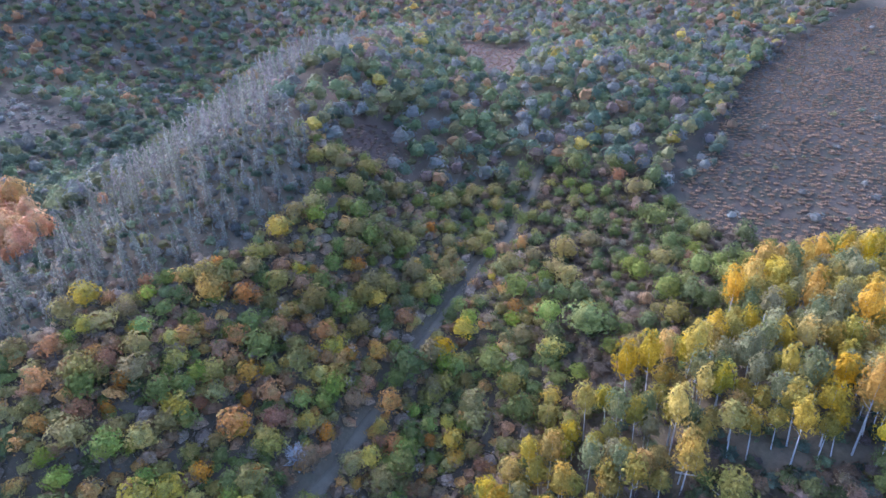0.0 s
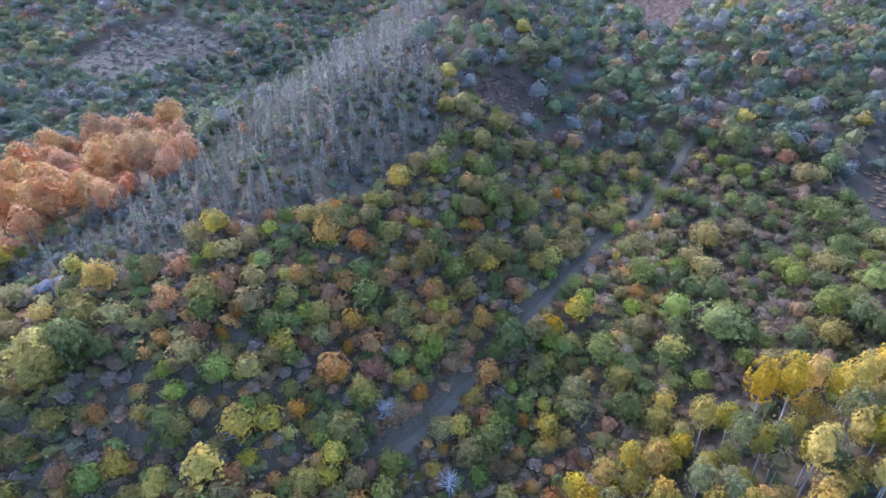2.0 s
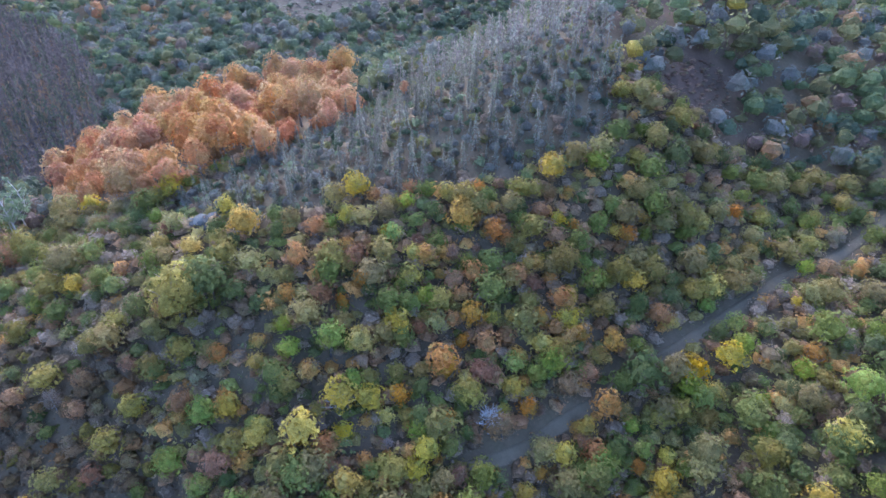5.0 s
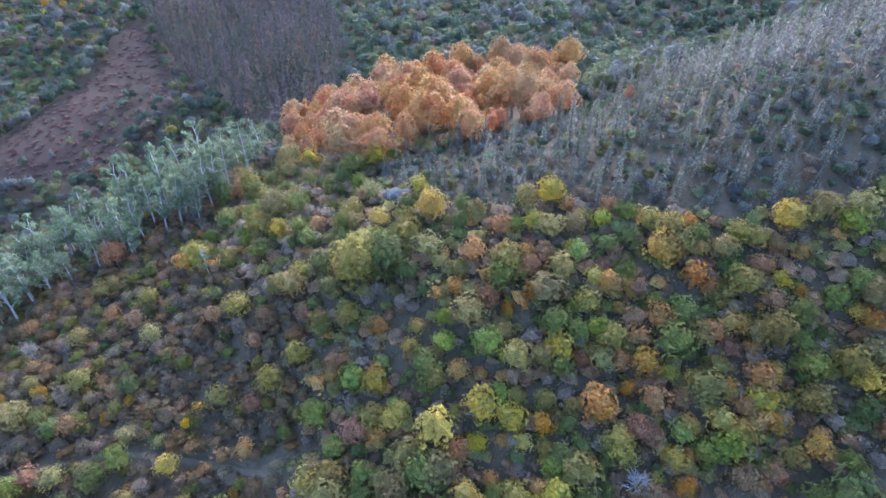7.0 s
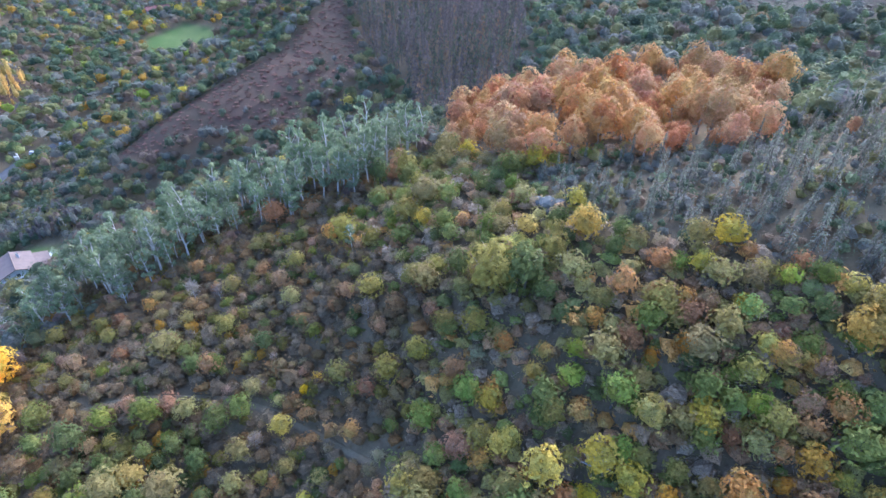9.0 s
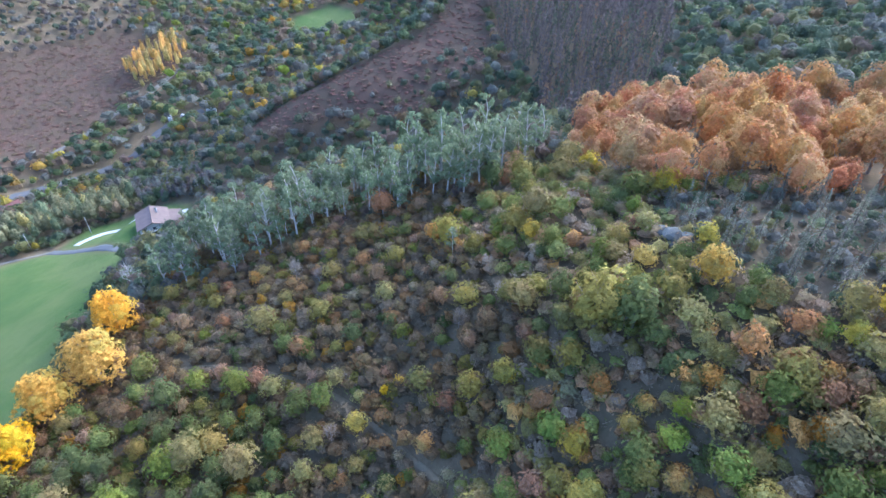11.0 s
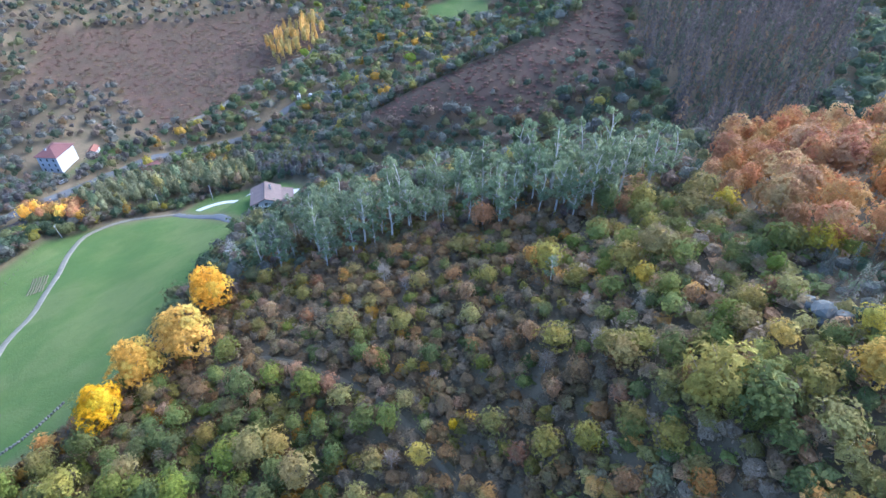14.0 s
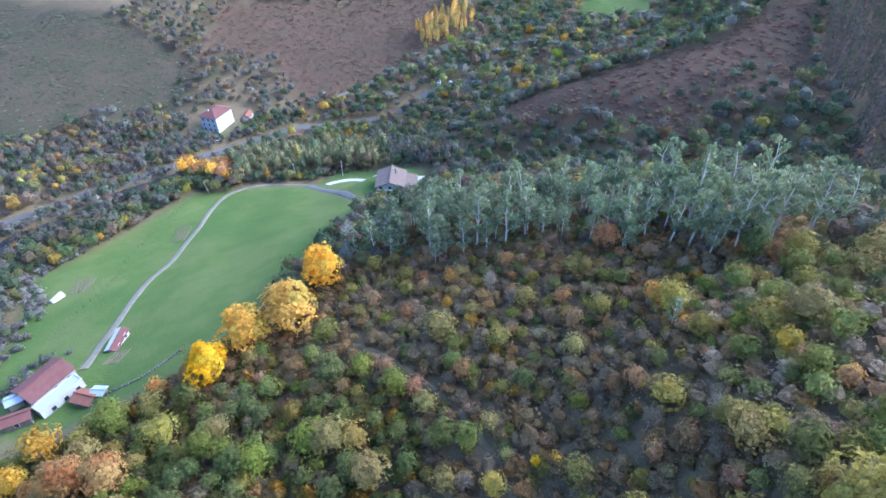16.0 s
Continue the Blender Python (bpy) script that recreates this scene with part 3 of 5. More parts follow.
def spire(name, label, category, group, seed, tall=8.0, radius=0.9, count=290, tint=TINTS["pine"][0], second=TINTS["pine"][1], size=0.3, bare=0.06):
    """A thin, half-dead conifer: a straight stem with short drooping boughs."""
    rng = np.random.default_rng(seed)
    root = tagged(new(name), label, category, group)
    part("trunk", mesh_of("trunk", *trunk_arrays(rng, tall, 0.15, 5, radius * 0.8, 0.015, bare, 5, -0.2), BARK), root)
    v, q, t = spire_arrays(rng, tall, radius, count, size, tint, second, bare)
    part("crown", mesh_of("crown", v, q, LEAF, t), root)
    return root


def eucalypt(name, label, category, group, seed, tall=17.0):
    """A tall gum tree: pale forked stem, thin limbs, loose tufts of blue-green leaves."""
    rng = np.random.default_rng(seed)
    root = tagged(new(name), label, category, group)
    k = np.linspace(0, 1, 6)
    out, tips = [], []
    sway = np.cumsum(rng.normal(0, 0.25, (6, 2)), 0) * k[:, None]
    stem = np.stack([sway[:, 0], sway[:, 1], k * tall * 0.95 - 0.4], 1)
    out.append(tube(stem, 0.24 * (1 - 0.75 * k), 6))
    for i in range(14):
        s = rng.uniform(0.34, 0.97)
        p0 = np.array([np.interp(s, k, stem[:, j]) for j in range(3)])
        az = i * 2.4 + rng.uniform(-0.4, 0.4)
        ln = rng.uniform(1.6, 3.6) * (1.2 - 0.6 * s)
        p2 = p0 + ln * np.array([math.cos(az) * 0.75, math.sin(az) * 0.75, rng.uniform(0.6, 1.1)])
        out.append(tube([p0, (p0 + p2) / 2 + np.array([0, 0, -0.15]), p2], [0.09, 0.06, 0.02], 4))
        tips += [p2, (p0 + 2 * p2) / 3 + rng.normal(0, 0.3, 3)]
    tips.append(stem[-1])
    part("trunk", mesh_of("trunk", *join(out)[:2], PALE_BARK), root, "pale peeling trunk")
    tips = np.array(tips)
    n = 480
    pick = rng.integers(0, len(tips), n)
    d = unit(rng.normal(0, 1, (n, 3)))
    at = tips[pick] + d * rng.uniform(0.2, 0.95, (n, 1)) * np.array([1, 1, 0.7])
    a, b = TINTS["blue"]
    t = np.where(rng.random((n, 1)) < 0.4, np.array(b), np.array(a))
    v, q, t = cards(rng, at, d + np.array([0, 0, 0.2]), 0.38, t)
    part("crown", mesh_of("crown", v, q, LEAF, t), root)
    return root


def poplar(name, label, category, group, tint, seed, tall=12.0, radius=2.05):
    """A slim poplar: bare pale stem below a narrow, closed, egg-shaped crown."""
    rng = np.random.default_rng(seed)
    root = tagged(new(name), label, category, group)
    part("trunk", mesh_of("trunk", *trunk_arrays(rng, tall * 0.88, 0.13, 4, radius * 0.8, 0.01, 0.5, 6, 1.1), PALE_BARK), root, "slim pale trunk")
    a, b = tint
    v, q, t = crown_arrays(rng, radius, 6.0, 14, 330, 0.25, a, tall - 6.0, b, 0.22, 0.9, (6, 8))
    part("crown", mesh_of("crown", v, q, LEAF, t), root)
    return root


def scatter(ring, gap, seed, keep=0.9, jitter=0.42, clump=False):
    """Places on a jittered net within a ring."""
    rng = np.random.default_rng(seed)
    r = np.array(ring, float)
    xs, ys = np.arange(r[:, 0].min(), r[:, 0].max() + gap, gap), np.arange(r[:, 1].min(), r[:, 1].max() + gap, gap * 0.87)
    gx, gy = np.meshgrid(xs, ys)
    gx = gx + (np.arange(len(ys)) % 2)[:, None] * gap / 2
    px, py = gx.ravel() + rng.uniform(-jitter, jitter, gx.size) * gap, gy.ravel() + rng.uniform(-jitter, jitter, gx.size) * gap
    ok = inside(px, py, ring) & (rng.random(len(px)) < keep)
    if clump:
        ok &= np.sin(px / 19 + 2 * np.sin(py / 31)) * np.cos(py / 23 + 1.6 * np.sin(px / 37)) + rng.normal(0, 0.25, len(px)) > 0.05
    return px[ok], py[ok]


def stand(ob, x, y, rng, scale=1.0, spread=0.22, squash=0.15, sink=0.1):
    s = scale * rng.uniform(1 - spread, 1 + spread)
    m = pose(x, y, ground_z(x, y) - sink, rng.uniform(-4, 4), rng.uniform(-4, 4), rng.uniform(0, 360))
    return m @ Matrix.Diagonal((s, s, s * rng.uniform(1 - squash, 1 + squash), 1))


def plant(pattern, m):
    """The first call sets the pattern itself, the next ones copies of it."""
    ob, used = pattern
    if used:
        return copy_thing(ob, m)
    ob.matrix_basis = m
    pattern[1] = True
    return ob


def patterns(make, *args):
    return [[make(*a), False] for a in args]


def tree_kind(name, label, tint, category, group, seeds, **kw):
    return [[broadleaf(name, label, category, group, tint, s, **kw), False] for s in seeds]


# ---- the woods near by, tree by tree ----
rng = np.random.default_rng(11)
KINDS = {
    "green": tree_kind("oak_tree", "round green oak on the wooded slope", "oak", "oak tree", "green oaks on the slope", (1, 2, 3)),
    "dark": tree_kind("holm_oak_tree", "dark green bushy oak in mixed autumn wood", "holm", "oak tree", "dark oaks on the slope", (4, 5, 6)),
    "olive": tree_kind("ash_tree", "olive-green ash tree turning in autumn", "ash", "ash tree", "ash trees on the slope", (7, 8, 9), sparse=20),
    "lime": tree_kind("chestnut_tree", "bright yellow-green chestnut among brown bushes", "lime", "chestnut tree", "chestnuts on the slope", (10, 11, 27)),
    "yellow": tree_kind("maple_tree", "yellow-leaved maple in the autumn wood", "yellow", "maple tree", "maples on the slope", (12, 13), sparse=25),
    "orange": tree_kind("cherry_tree", "orange-leaved wild cherry in the autumn wood", "orange", "cherry tree", "wild cherries on the slope", (14, 15, 28), sparse=25),
    "rust": tree_kind("hornbeam_tree", "rust-brown hornbeam with thinning leaves", "rust", "hornbeam", "hornbeams on the slope", (16, 17), sparse=60, count=260),
    "brown": tree_kind("hazel_bush", "brown half-bare hazel bush on the slope", "hazel", "bush", "hazel bushes on the slope", (18, 19, 20), sparse=100, count=180, size=0.27, body=(4, 7), tall=4.0, height_=4.6, radius=2.5),
    "thorn": tree_kind("hawthorn_bush", "brownish hawthorn bush with thin olive leaves", "hawthorn", "bush", "hawthorn bushes on the slope", (23, 24), sparse=90, count=180, size=0.27, body=(4, 7), tall=3.8, height_=4.4, radius=2.5),
    "bright": tree_kind("golden_tree", "bright golden-yellow tree in the autumn wood", "amber", "maple tree", "golden trees on the slope", (25, 26), count=340),
    "bare": [[bare_tree("bare_tree", "leafless grey young tree on the slope", "tree", "bare trees on the slope", s), False] for s in (21, 22)],
}
PALETTES = (
    (("brown", 0.42), ("thorn", 0.15), ("rust", 0.15), ("olive", 0.11), ("bare", 0.04), ("dark", 0.05), ("green", 0.05), ("orange", 0.03)),
    (("olive", 0.24), ("orange", 0.2), ("yellow", 0.13), ("green", 0.12), ("lime", 0.09), ("dark", 0.05), ("rust", 0.13), ("brown", 0.04)),
    (("olive", 0.34), ("green", 0.24), ("dark", 0.16), ("thorn", 0.14), ("brown", 0.05), ("yellow", 0.03), ("rust", 0.04)),
    (("green", 0.34), ("dark", 0.22), ("lime", 0.16), ("olive", 0.16), ("yellow", 0.06), ("brown", 0.06)),
    (("olive", 0.16), ("dark", 0.4), ("green", 0.24), ("brown", 0.1), ("thorn", 0.06), ("rust", 0.04)),
    (("brown", 0.3), ("thorn", 0.14), ("dark", 0.36), ("green", 0.12), ("olive", 0.05), ("rust", 0.03)),
)
NEAR_WOOD = [(-21, 64), (69, 49), (115, 124), (82, 130), (70, 140), (66, 165), (40, 175), (-10, 150), (-36, 150), (-88, 120), (-112, 84), (-130, 68), (-138, 45), (-138, 22), (-136, 0),
             (-130, -33), (-99, -51), (-70, -63), (-52, -73), (-30, -50), (-52, -10), (-49, 30)]
BRIGHT_SLOPE = [(-60, 48), (-21, 62), (-2, 85), (8, 116), (-8, 126), (-30, 115), (-52, 97), (-62, 79)]
OUTCROP = (-90, 73)
TRACKS = [TRACK, LANE, GULLY_TRACK, SIDE_TRACK, SPUR_TRACK]
# trees that stand out: kind, x, y, size
MARKED = [
    ("bright", -78, 74, 1.1),
    ("lime", -45, 96, 1),
    ("bright", -31, 89, 0.6),
    ("bright", 55, 196, 1.2),
    ("bright", 34, 190, 0.8),
    ("lime", 12, 131, 0.9),
    ("bright", 12, 122, 0.8),
    ("orange", -37, 76, 1.3),
    ("bright", -50, 55, 1.2),
    ("bright", -48, 62, 1.1),
    ("lime", -54, 67, 1.2),
    ("lime", -59, 63, 1),
    ("lime", -66, 49, 1),
    ("lime", -67, 42, 1),
    ("bright", -84, 24, 0.7),
    ("bare", -28, 75, 0.9),
    ("dark", -8, 93, 1.6),
    ("bright", -1, 99, 1.1),
    ("green", -10, 91, 1.3),
    ("bright", 4, 104, 1),
    ("lime", 23, 105, 1.3),
    ("green", 30, 99, 1.5),
    ("olive", -106, -2, 1.4),
    ("dark", -97, 18, 1.2),
    ("green", -85, 12, 1.3),
    ("dark", -84, 8, 1.5),
    ("olive", -80, -8, 1.3),
    ("bright", -79, 19, 0.8),
    ("bright", -85, 27, 0.8),
    ("olive", -79, 58, 1.7),
    ("dark", -77, 62, 1.5),
    ("olive", -73, 69, 1.2),
    ("lime", -66, 49, 1.2),
    ("green", -68, 42, 1.1),
    ("bright", -78, 74, 1.1),
    ("olive", -115, 38, 1.3),
    ("orange", -31, 112, 0.8),
    ("orange", -28, 108, 0.8),
    ("bare", -39, 62, 1.1),
    ("bright", -51, 55, 1.1),
    ("orange", -36, 76, 1.2),
    ("orange", -79, -57, 1.3),
    ("orange", -59, -65, 1.7),
    ("orange", -58, -46, 1.6),
    ("orange", -52, -64, 1.4),
    ("olive", -69, -44, 1.4),
    ("green", -70, -29, 1.3),
    ("olive", -78, -11, 1.3),
    ("olive", -80, 58, 1.3),
    ("olive", -59, 68, 1.3),
    ("dark", -75, 62, 1.4),
    ("green", -107, 59, 1.3),
    ("dark", -103, 48, 1.3),
    ("bright", -45, 96, 1.1),
]


def palette(x, y):
    """Which mixture of trees grows at a place."""
    if x > 27:
        return 5
    if x > 2 and y < 118:
        return 3
    if y > 122 or x > 20:
        return 2
    if x > -93 and y < 6:
        return 4
    if x < -64 and y < 47:
        return 0
    if x < -72:
        return 2
    return 1


def woods():
    px, py = scatter(NEAR_WOOD, 4.15, 5, 0.97)
    mid = inside(px, py, BRIGHT_SLOPE)
    qx, qy = scatter(BRIGHT_SLOPE, 3.35, 6, 0.97)
    ok = inside(qx, qy, NEAR_WOOD)
    low = ~mid
    px, py = np.concatenate([px[low], qx[ok]]), np.concatenate([py[low], qy[ok]])
    clear = np.ones(len(px), bool)
    for ring in (PINES, BEECHES, EUCALYPTS, POPLARS, MEADOW, *GLADES, BROWN_HILL):
        clear &= ~inside(px, py, ring)
    for line in TRACKS:
        clear &= edge_distance(px, py, line, False) > (0.9 if line is SIDE_TRACK else 2.2)
    clear &= np.hypot(px - OUTCROP[0], py - OUTCROP[1]) > 4.5
    for kind, x, y, s in MARKED:
        clear &= np.hypot(px - x, py - y) > 1.7 * s + 1.2
    counts = {k: 0 for k in KINDS}
    for x, y in zip(px[clear], py[clear]):
        mixture = palette(x + rng.normal(0, 7), y + rng.normal(0, 7))
        names, p = zip(*PALETTES[mixture])
        kind = str(rng.choice(names, p=np.array(p) / sum(p)))
        for other in (*names, *counts):
            if counts[kind] >= 300:
                kind = other
        counts[kind] += 1
        pat = KINDS[kind][rng.integers(len(KINDS[kind]))]
        plant(pat, stand(None, x, y, rng, 0.78 if mixture == 0 else 0.92, 0.34))
    for kind, x, y, s in MARKED:
        plant(KINDS[kind][rng.integers(len(KINDS[kind]))], stand(None, x, y, rng, s, 0.05))


woods()

pines = [[spire("dead_conifer", "thin grey-green half-dead conifer on the ridge", "conifer", "grey conifers on the ridge", s, 6.8 + s % 3 * 1.0, 0.9), False] for s in (31, 32, 33, 34)]
px, py = scatter(PINES, 3.65, 8, 0.97)
for x, y in zip(px[py < 142], py[py < 142]):
    plant(pines[rng.integers(4)], stand(None, x, y, rng, 1.0 if x > -85 else 0.75, 0.3))
beeches = [[broadleaf("beech_tree", "copper-orange beech with a wide domed crown", "beech tree", "copper beeches on the spur", "beech", s, 3.7, 6.8, 8.4, 540, 0.34, 18, GREY_BARK, 0, 0.34, body=(6, 9)), False] for s in (41, 42, 43)]
for x, y in zip(*scatter(BEECHES, 5.7, 9, 0.97)):
    plant(beeches[rng.integers(3)], stand(None, x, y, rng, 1.0, 0.26))
gums = [[eucalypt("eucalyptus_tree", "tall blue-green eucalyptus with pale bare trunk", "eucalyptus", "eucalyptus grove above the house", s, 11.5 + s % 4), False] for s in (51, 52, 53, 54)]
for x, y in zip(*scatter(EUCALYPTS, 4.8, 10, 0.92)):
    plant(gums[rng.integers(4)], stand(None, x, y, rng, 1.0, 0.2))
for x, y, s in ((-128.9, -13.6, 0.7), (-110.8, 38.8, 0.5), (-133, -39.1, 0.7)):
    plant(gums[rng.integers(4)], stand(None, x, y, rng, s, 0.05))
for x, y, s in ((-134.9, 23.7, 1.3), (-130.2, 52.9, 0.5), (-57.3, -54.5, 1.0), (-58.3, -45.4, 0.95), (-51.3, -57.5, 1.0), (-61.5, -49.5, 0.9), (-54.0, -50.5, 0.95), (-84.2, 134.3, 0.6)):
    plant(beeches[rng.integers(3)], stand(None, x, y, rng, s, 0.05))
POPLAR_TINTS = (((0.28, 0.225, 0.04), (0.36, 0.25, 0.035)), ((0.43, 0.275, 0.032), (0.34, 0.25, 0.04)), ((0.17, 0.175, 0.068), (0.2, 0.185, 0.07)), ((0.22, 0.2, 0.08), (0.25, 0.21, 0.07)))
poplars = [[poplar("poplar_tree", "slim poplar with yellow-green autumn leaves", "poplar", "poplar stand", t, 61 + i, 11.5), False] for i, t in enumerate(POPLAR_TINTS * 2)]
px, py = scatter(POPLARS, 3.4, 12, 0.98, 0.24)
rim = edge_distance(px, py, POPLARS) < 4.5
first = px < 100
for x, y, e in zip(px[first], py[first], rim[first]):
    k = rng.integers(2) if e else (0, 0, 1, 2, 3)[rng.integers(5)]
    plant(poplars[k + 4 * rng.integers(2)], stand(None, x, y, rng, 1.0, 0.16))
golds = [[broadleaf("golden_maple", "large golden-yellow tree at the meadow edge", "maple tree", "golden trees by the meadow", "gold", s, 4.9, 9.4, 10.8, 1100, 0.4, 20, GREY_BARK, 0, 0.4), False] for s in (71, 72)]
for i, (x, y, s) in enumerate(((-85.5, -46.8, 1.1), (-96.2, -45.5, 1.25), (-103.9, -39.1, 1.3), (-120, -41.4, 1.0))):
    plant(golds[i % 2], stand(None, x, y, rng, s, 0.03))


# ---- the far woods, joined ----
def far_patterns(tint, seed, radius=3.2, tall=5.4, height_=6.0, count=16, size=0.7, lobes=7, spiry=False, sprigs=0, body=(3, 6)):
    rng_ = np.random.default_rng(seed)
    out = []
    a, b = TINTS[tint]
    for _ in range(4):
        if spiry:
            k = [spire_arrays(rng_, height_, radius, count, size, a, b), stem_cards(rng_, height_ * 1.02, 0.14, (0.16, 0.14, 0.135))]
        else:
            k = [crown_arrays(rng_, radius, tall, lobes, count, size, a, height_ - tall, b, 0.36, 1.0, body)]
        if sprigs:
            k.append(twigs(rng_, sprigs, radius, tall, height_ - tall, radius * 0.6, 0.035, (0.24, 0.182, 0.13)))
        out.append(join(k))
    return out


def forest(name, label, places, kinds, seed, size=(0.7, 1.3), category="trees", tone=1.0, fade=0.2):
    """Many trees in one mesh: places, and for each a pattern of the kinds (weights)."""
    rng_ = np.random.default_rng(seed)
    pats = [far_patterns(t, seed + i, **kw) for i, (t, w, kw) in enumerate(kinds)]
    p = np.array([w for t, w, kw in kinds], float)
    x, y = places
    z = height(x, y)
    pick = rng_.choice(len(kinds), len(x), p=p / p.sum())
    V, T = [], []
    for i in range(len(x)):
        v, q, t = pats[pick[i]][rng_.integers(4)]
        a, s = rng_.uniform(0, 6.283), rng_.uniform(*size)
        c, n = math.cos(a) * s, math.sin(a) * s
        w = np.stack([v[:, 0] * c - v[:, 1] * n, v[:, 0] * n + v[:, 1] * c, v[:, 2] * s * rng_.uniform(0.85, 1.2)], 1) + (x[i], y[i], z[i] - 0.2)
        V.append(w)
        # fade mixes the tint towards grey, as haze over distance would
        T.append((t * (1 - fade) + t.mean() * fade) * tone * rng_.uniform(0.72, 1.28))
    if not V:
        return None
    V = np.concatenate(V)
    return tagged(new(name, mesh_of(name, V, np.arange(len(V)).reshape(-1, 4), LEAF, np.concatenate(T))), label, category, kind="stuff")


def clear_of(places, rings, lines=(), gap=4.0):
    x, y = places
    ok = np.ones(len(x), bool)
    for r in rings:
        ok &= ~inside(x, y, r)
    for l, g in lines:
        ok &= edge_distance(x, y, l, False) > g
    return x[ok], y[ok]


SMALL = dict(radius=1.9, tall=2.2, height_=2.2, count=16, size=0.42, lobes=7, body=(3, 6))
MID = dict(radius=3.3, tall=5.6, height_=6.0, count=44, size=0.46, lobes=9, body=(4, 7))
HOUSE_YARDS = [[(-202, -51), (-218, -51), (-220, -72), (-218, -100), (-201, -88)], [(-237, -190), (-267, -190), (-281, -212), (-251, -222), (-233, -212)], [(-55, -76), (-91, -71), (-106, -102), (-60, -112)]]
ALL_LINES = [(TRACK, 3.5), (LANE, 4), (ROAD, 4), (HILL_TRACK, 3), (RIVER, 4)]
OPEN_LAND = [MEADOW, LAWN, FAR_FIELD, BRACKEN, BROWN_HILL, EUCALYPTS, BEECHES, CONIFERS, NORTH_HEATH, PLANTATION, FAR_YELLOW, PINES, NEAR_WOOD, *GLADES, *HOUSE_YARDS]
FINE = dict(radius=3.4, tall=4.8, height_=5.6, count=30, size=0.46, lobes=10, body=(4, 7))
COARSE = dict(radius=4.0, tall=5.2, height_=6.0, count=14, size=0.7, lobes=8, body=(3, 6))
LAND = [(-640, -330), (-300, -330), (-60, -240), (-20, -210), (-40, -112), (-60, -112), (-110, -60), (-138, 0), (-140, 45), (-115, 84), (-90, 120), (-36, 149), (-10, 149), (40, 174), (66, 164), (190, 310), (300, 400), (300, 640), (-330, 640), (-640, 200)]


def kept(places, low, high):
    """Those of the places that lie between two distances from the hill where the walk begins."""
    x, y = places
    d = np.hypot(x + 20, y - 25)
    return x[(d >= low) & (d < high)], y[(d >= low) & (d < high)]


def wood(name, label, places, region, weights_, pattern, seed, size, tone):
    ok = region(*places)
    forest(name, label, (places[0][ok], places[1][ok]), [(k, w, pattern) for k, w in weights_], seed, size, tone=tone, fade=0.06)


CLOSED = [*OPEN_LAND, FAR_BRACKEN, WEST_HEATH]
near_places = kept(clear_of(scatter(LAND, 4.5, 21, 0.97), CLOSED, ALL_LINES), 0, 330)
far_places = kept(clear_of(scatter(LAND, 6.4, 22, 0.97), CLOSED, ALL_LINES), 330, 660)
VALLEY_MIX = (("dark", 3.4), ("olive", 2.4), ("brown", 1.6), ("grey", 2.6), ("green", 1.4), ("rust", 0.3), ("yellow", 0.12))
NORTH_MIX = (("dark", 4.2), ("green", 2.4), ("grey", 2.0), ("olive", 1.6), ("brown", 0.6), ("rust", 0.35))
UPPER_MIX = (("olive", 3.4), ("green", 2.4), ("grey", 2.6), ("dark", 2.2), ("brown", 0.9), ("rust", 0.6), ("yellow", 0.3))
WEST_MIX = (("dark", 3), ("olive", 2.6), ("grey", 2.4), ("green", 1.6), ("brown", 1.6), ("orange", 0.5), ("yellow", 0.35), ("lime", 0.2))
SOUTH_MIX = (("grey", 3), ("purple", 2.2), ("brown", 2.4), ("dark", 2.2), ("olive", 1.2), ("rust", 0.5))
upper = lambda x, y: (x > -62 + 0.12 * (y - 150)) & (y > 130)
north = lambda x, y: ~upper(x, y) & (y > 75)
valley = lambda x, y: (y <= 75) & (y > -112 + 0.25 * (x + 220)) & (x > -335)
south = lambda x, y: (y <= 75) & ~valley(x, y) & (y < -175)
west = lambda x, y: (y <= 75) & ~valley(x, y) & ~south(x, y)
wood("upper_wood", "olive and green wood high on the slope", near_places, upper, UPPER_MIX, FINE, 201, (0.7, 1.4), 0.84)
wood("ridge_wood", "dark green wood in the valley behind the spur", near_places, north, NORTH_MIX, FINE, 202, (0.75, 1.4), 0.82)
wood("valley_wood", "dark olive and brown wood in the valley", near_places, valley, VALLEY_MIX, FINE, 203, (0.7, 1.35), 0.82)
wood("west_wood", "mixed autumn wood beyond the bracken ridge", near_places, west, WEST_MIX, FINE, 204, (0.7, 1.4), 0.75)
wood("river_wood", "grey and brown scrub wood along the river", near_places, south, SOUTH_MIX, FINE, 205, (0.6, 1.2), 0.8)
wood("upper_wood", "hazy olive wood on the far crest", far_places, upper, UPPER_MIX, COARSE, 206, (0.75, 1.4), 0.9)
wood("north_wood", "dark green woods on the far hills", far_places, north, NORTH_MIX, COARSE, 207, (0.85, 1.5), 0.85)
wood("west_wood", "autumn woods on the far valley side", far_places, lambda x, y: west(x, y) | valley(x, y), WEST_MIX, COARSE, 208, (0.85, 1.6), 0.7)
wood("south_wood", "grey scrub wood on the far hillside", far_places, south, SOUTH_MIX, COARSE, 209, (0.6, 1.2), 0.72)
HORIZON = [(-900, -300), (-640, -330), (-640, 200), (-330, 640), (300, 640), (320, 900), (-500, 1000), (-1000, 500)]
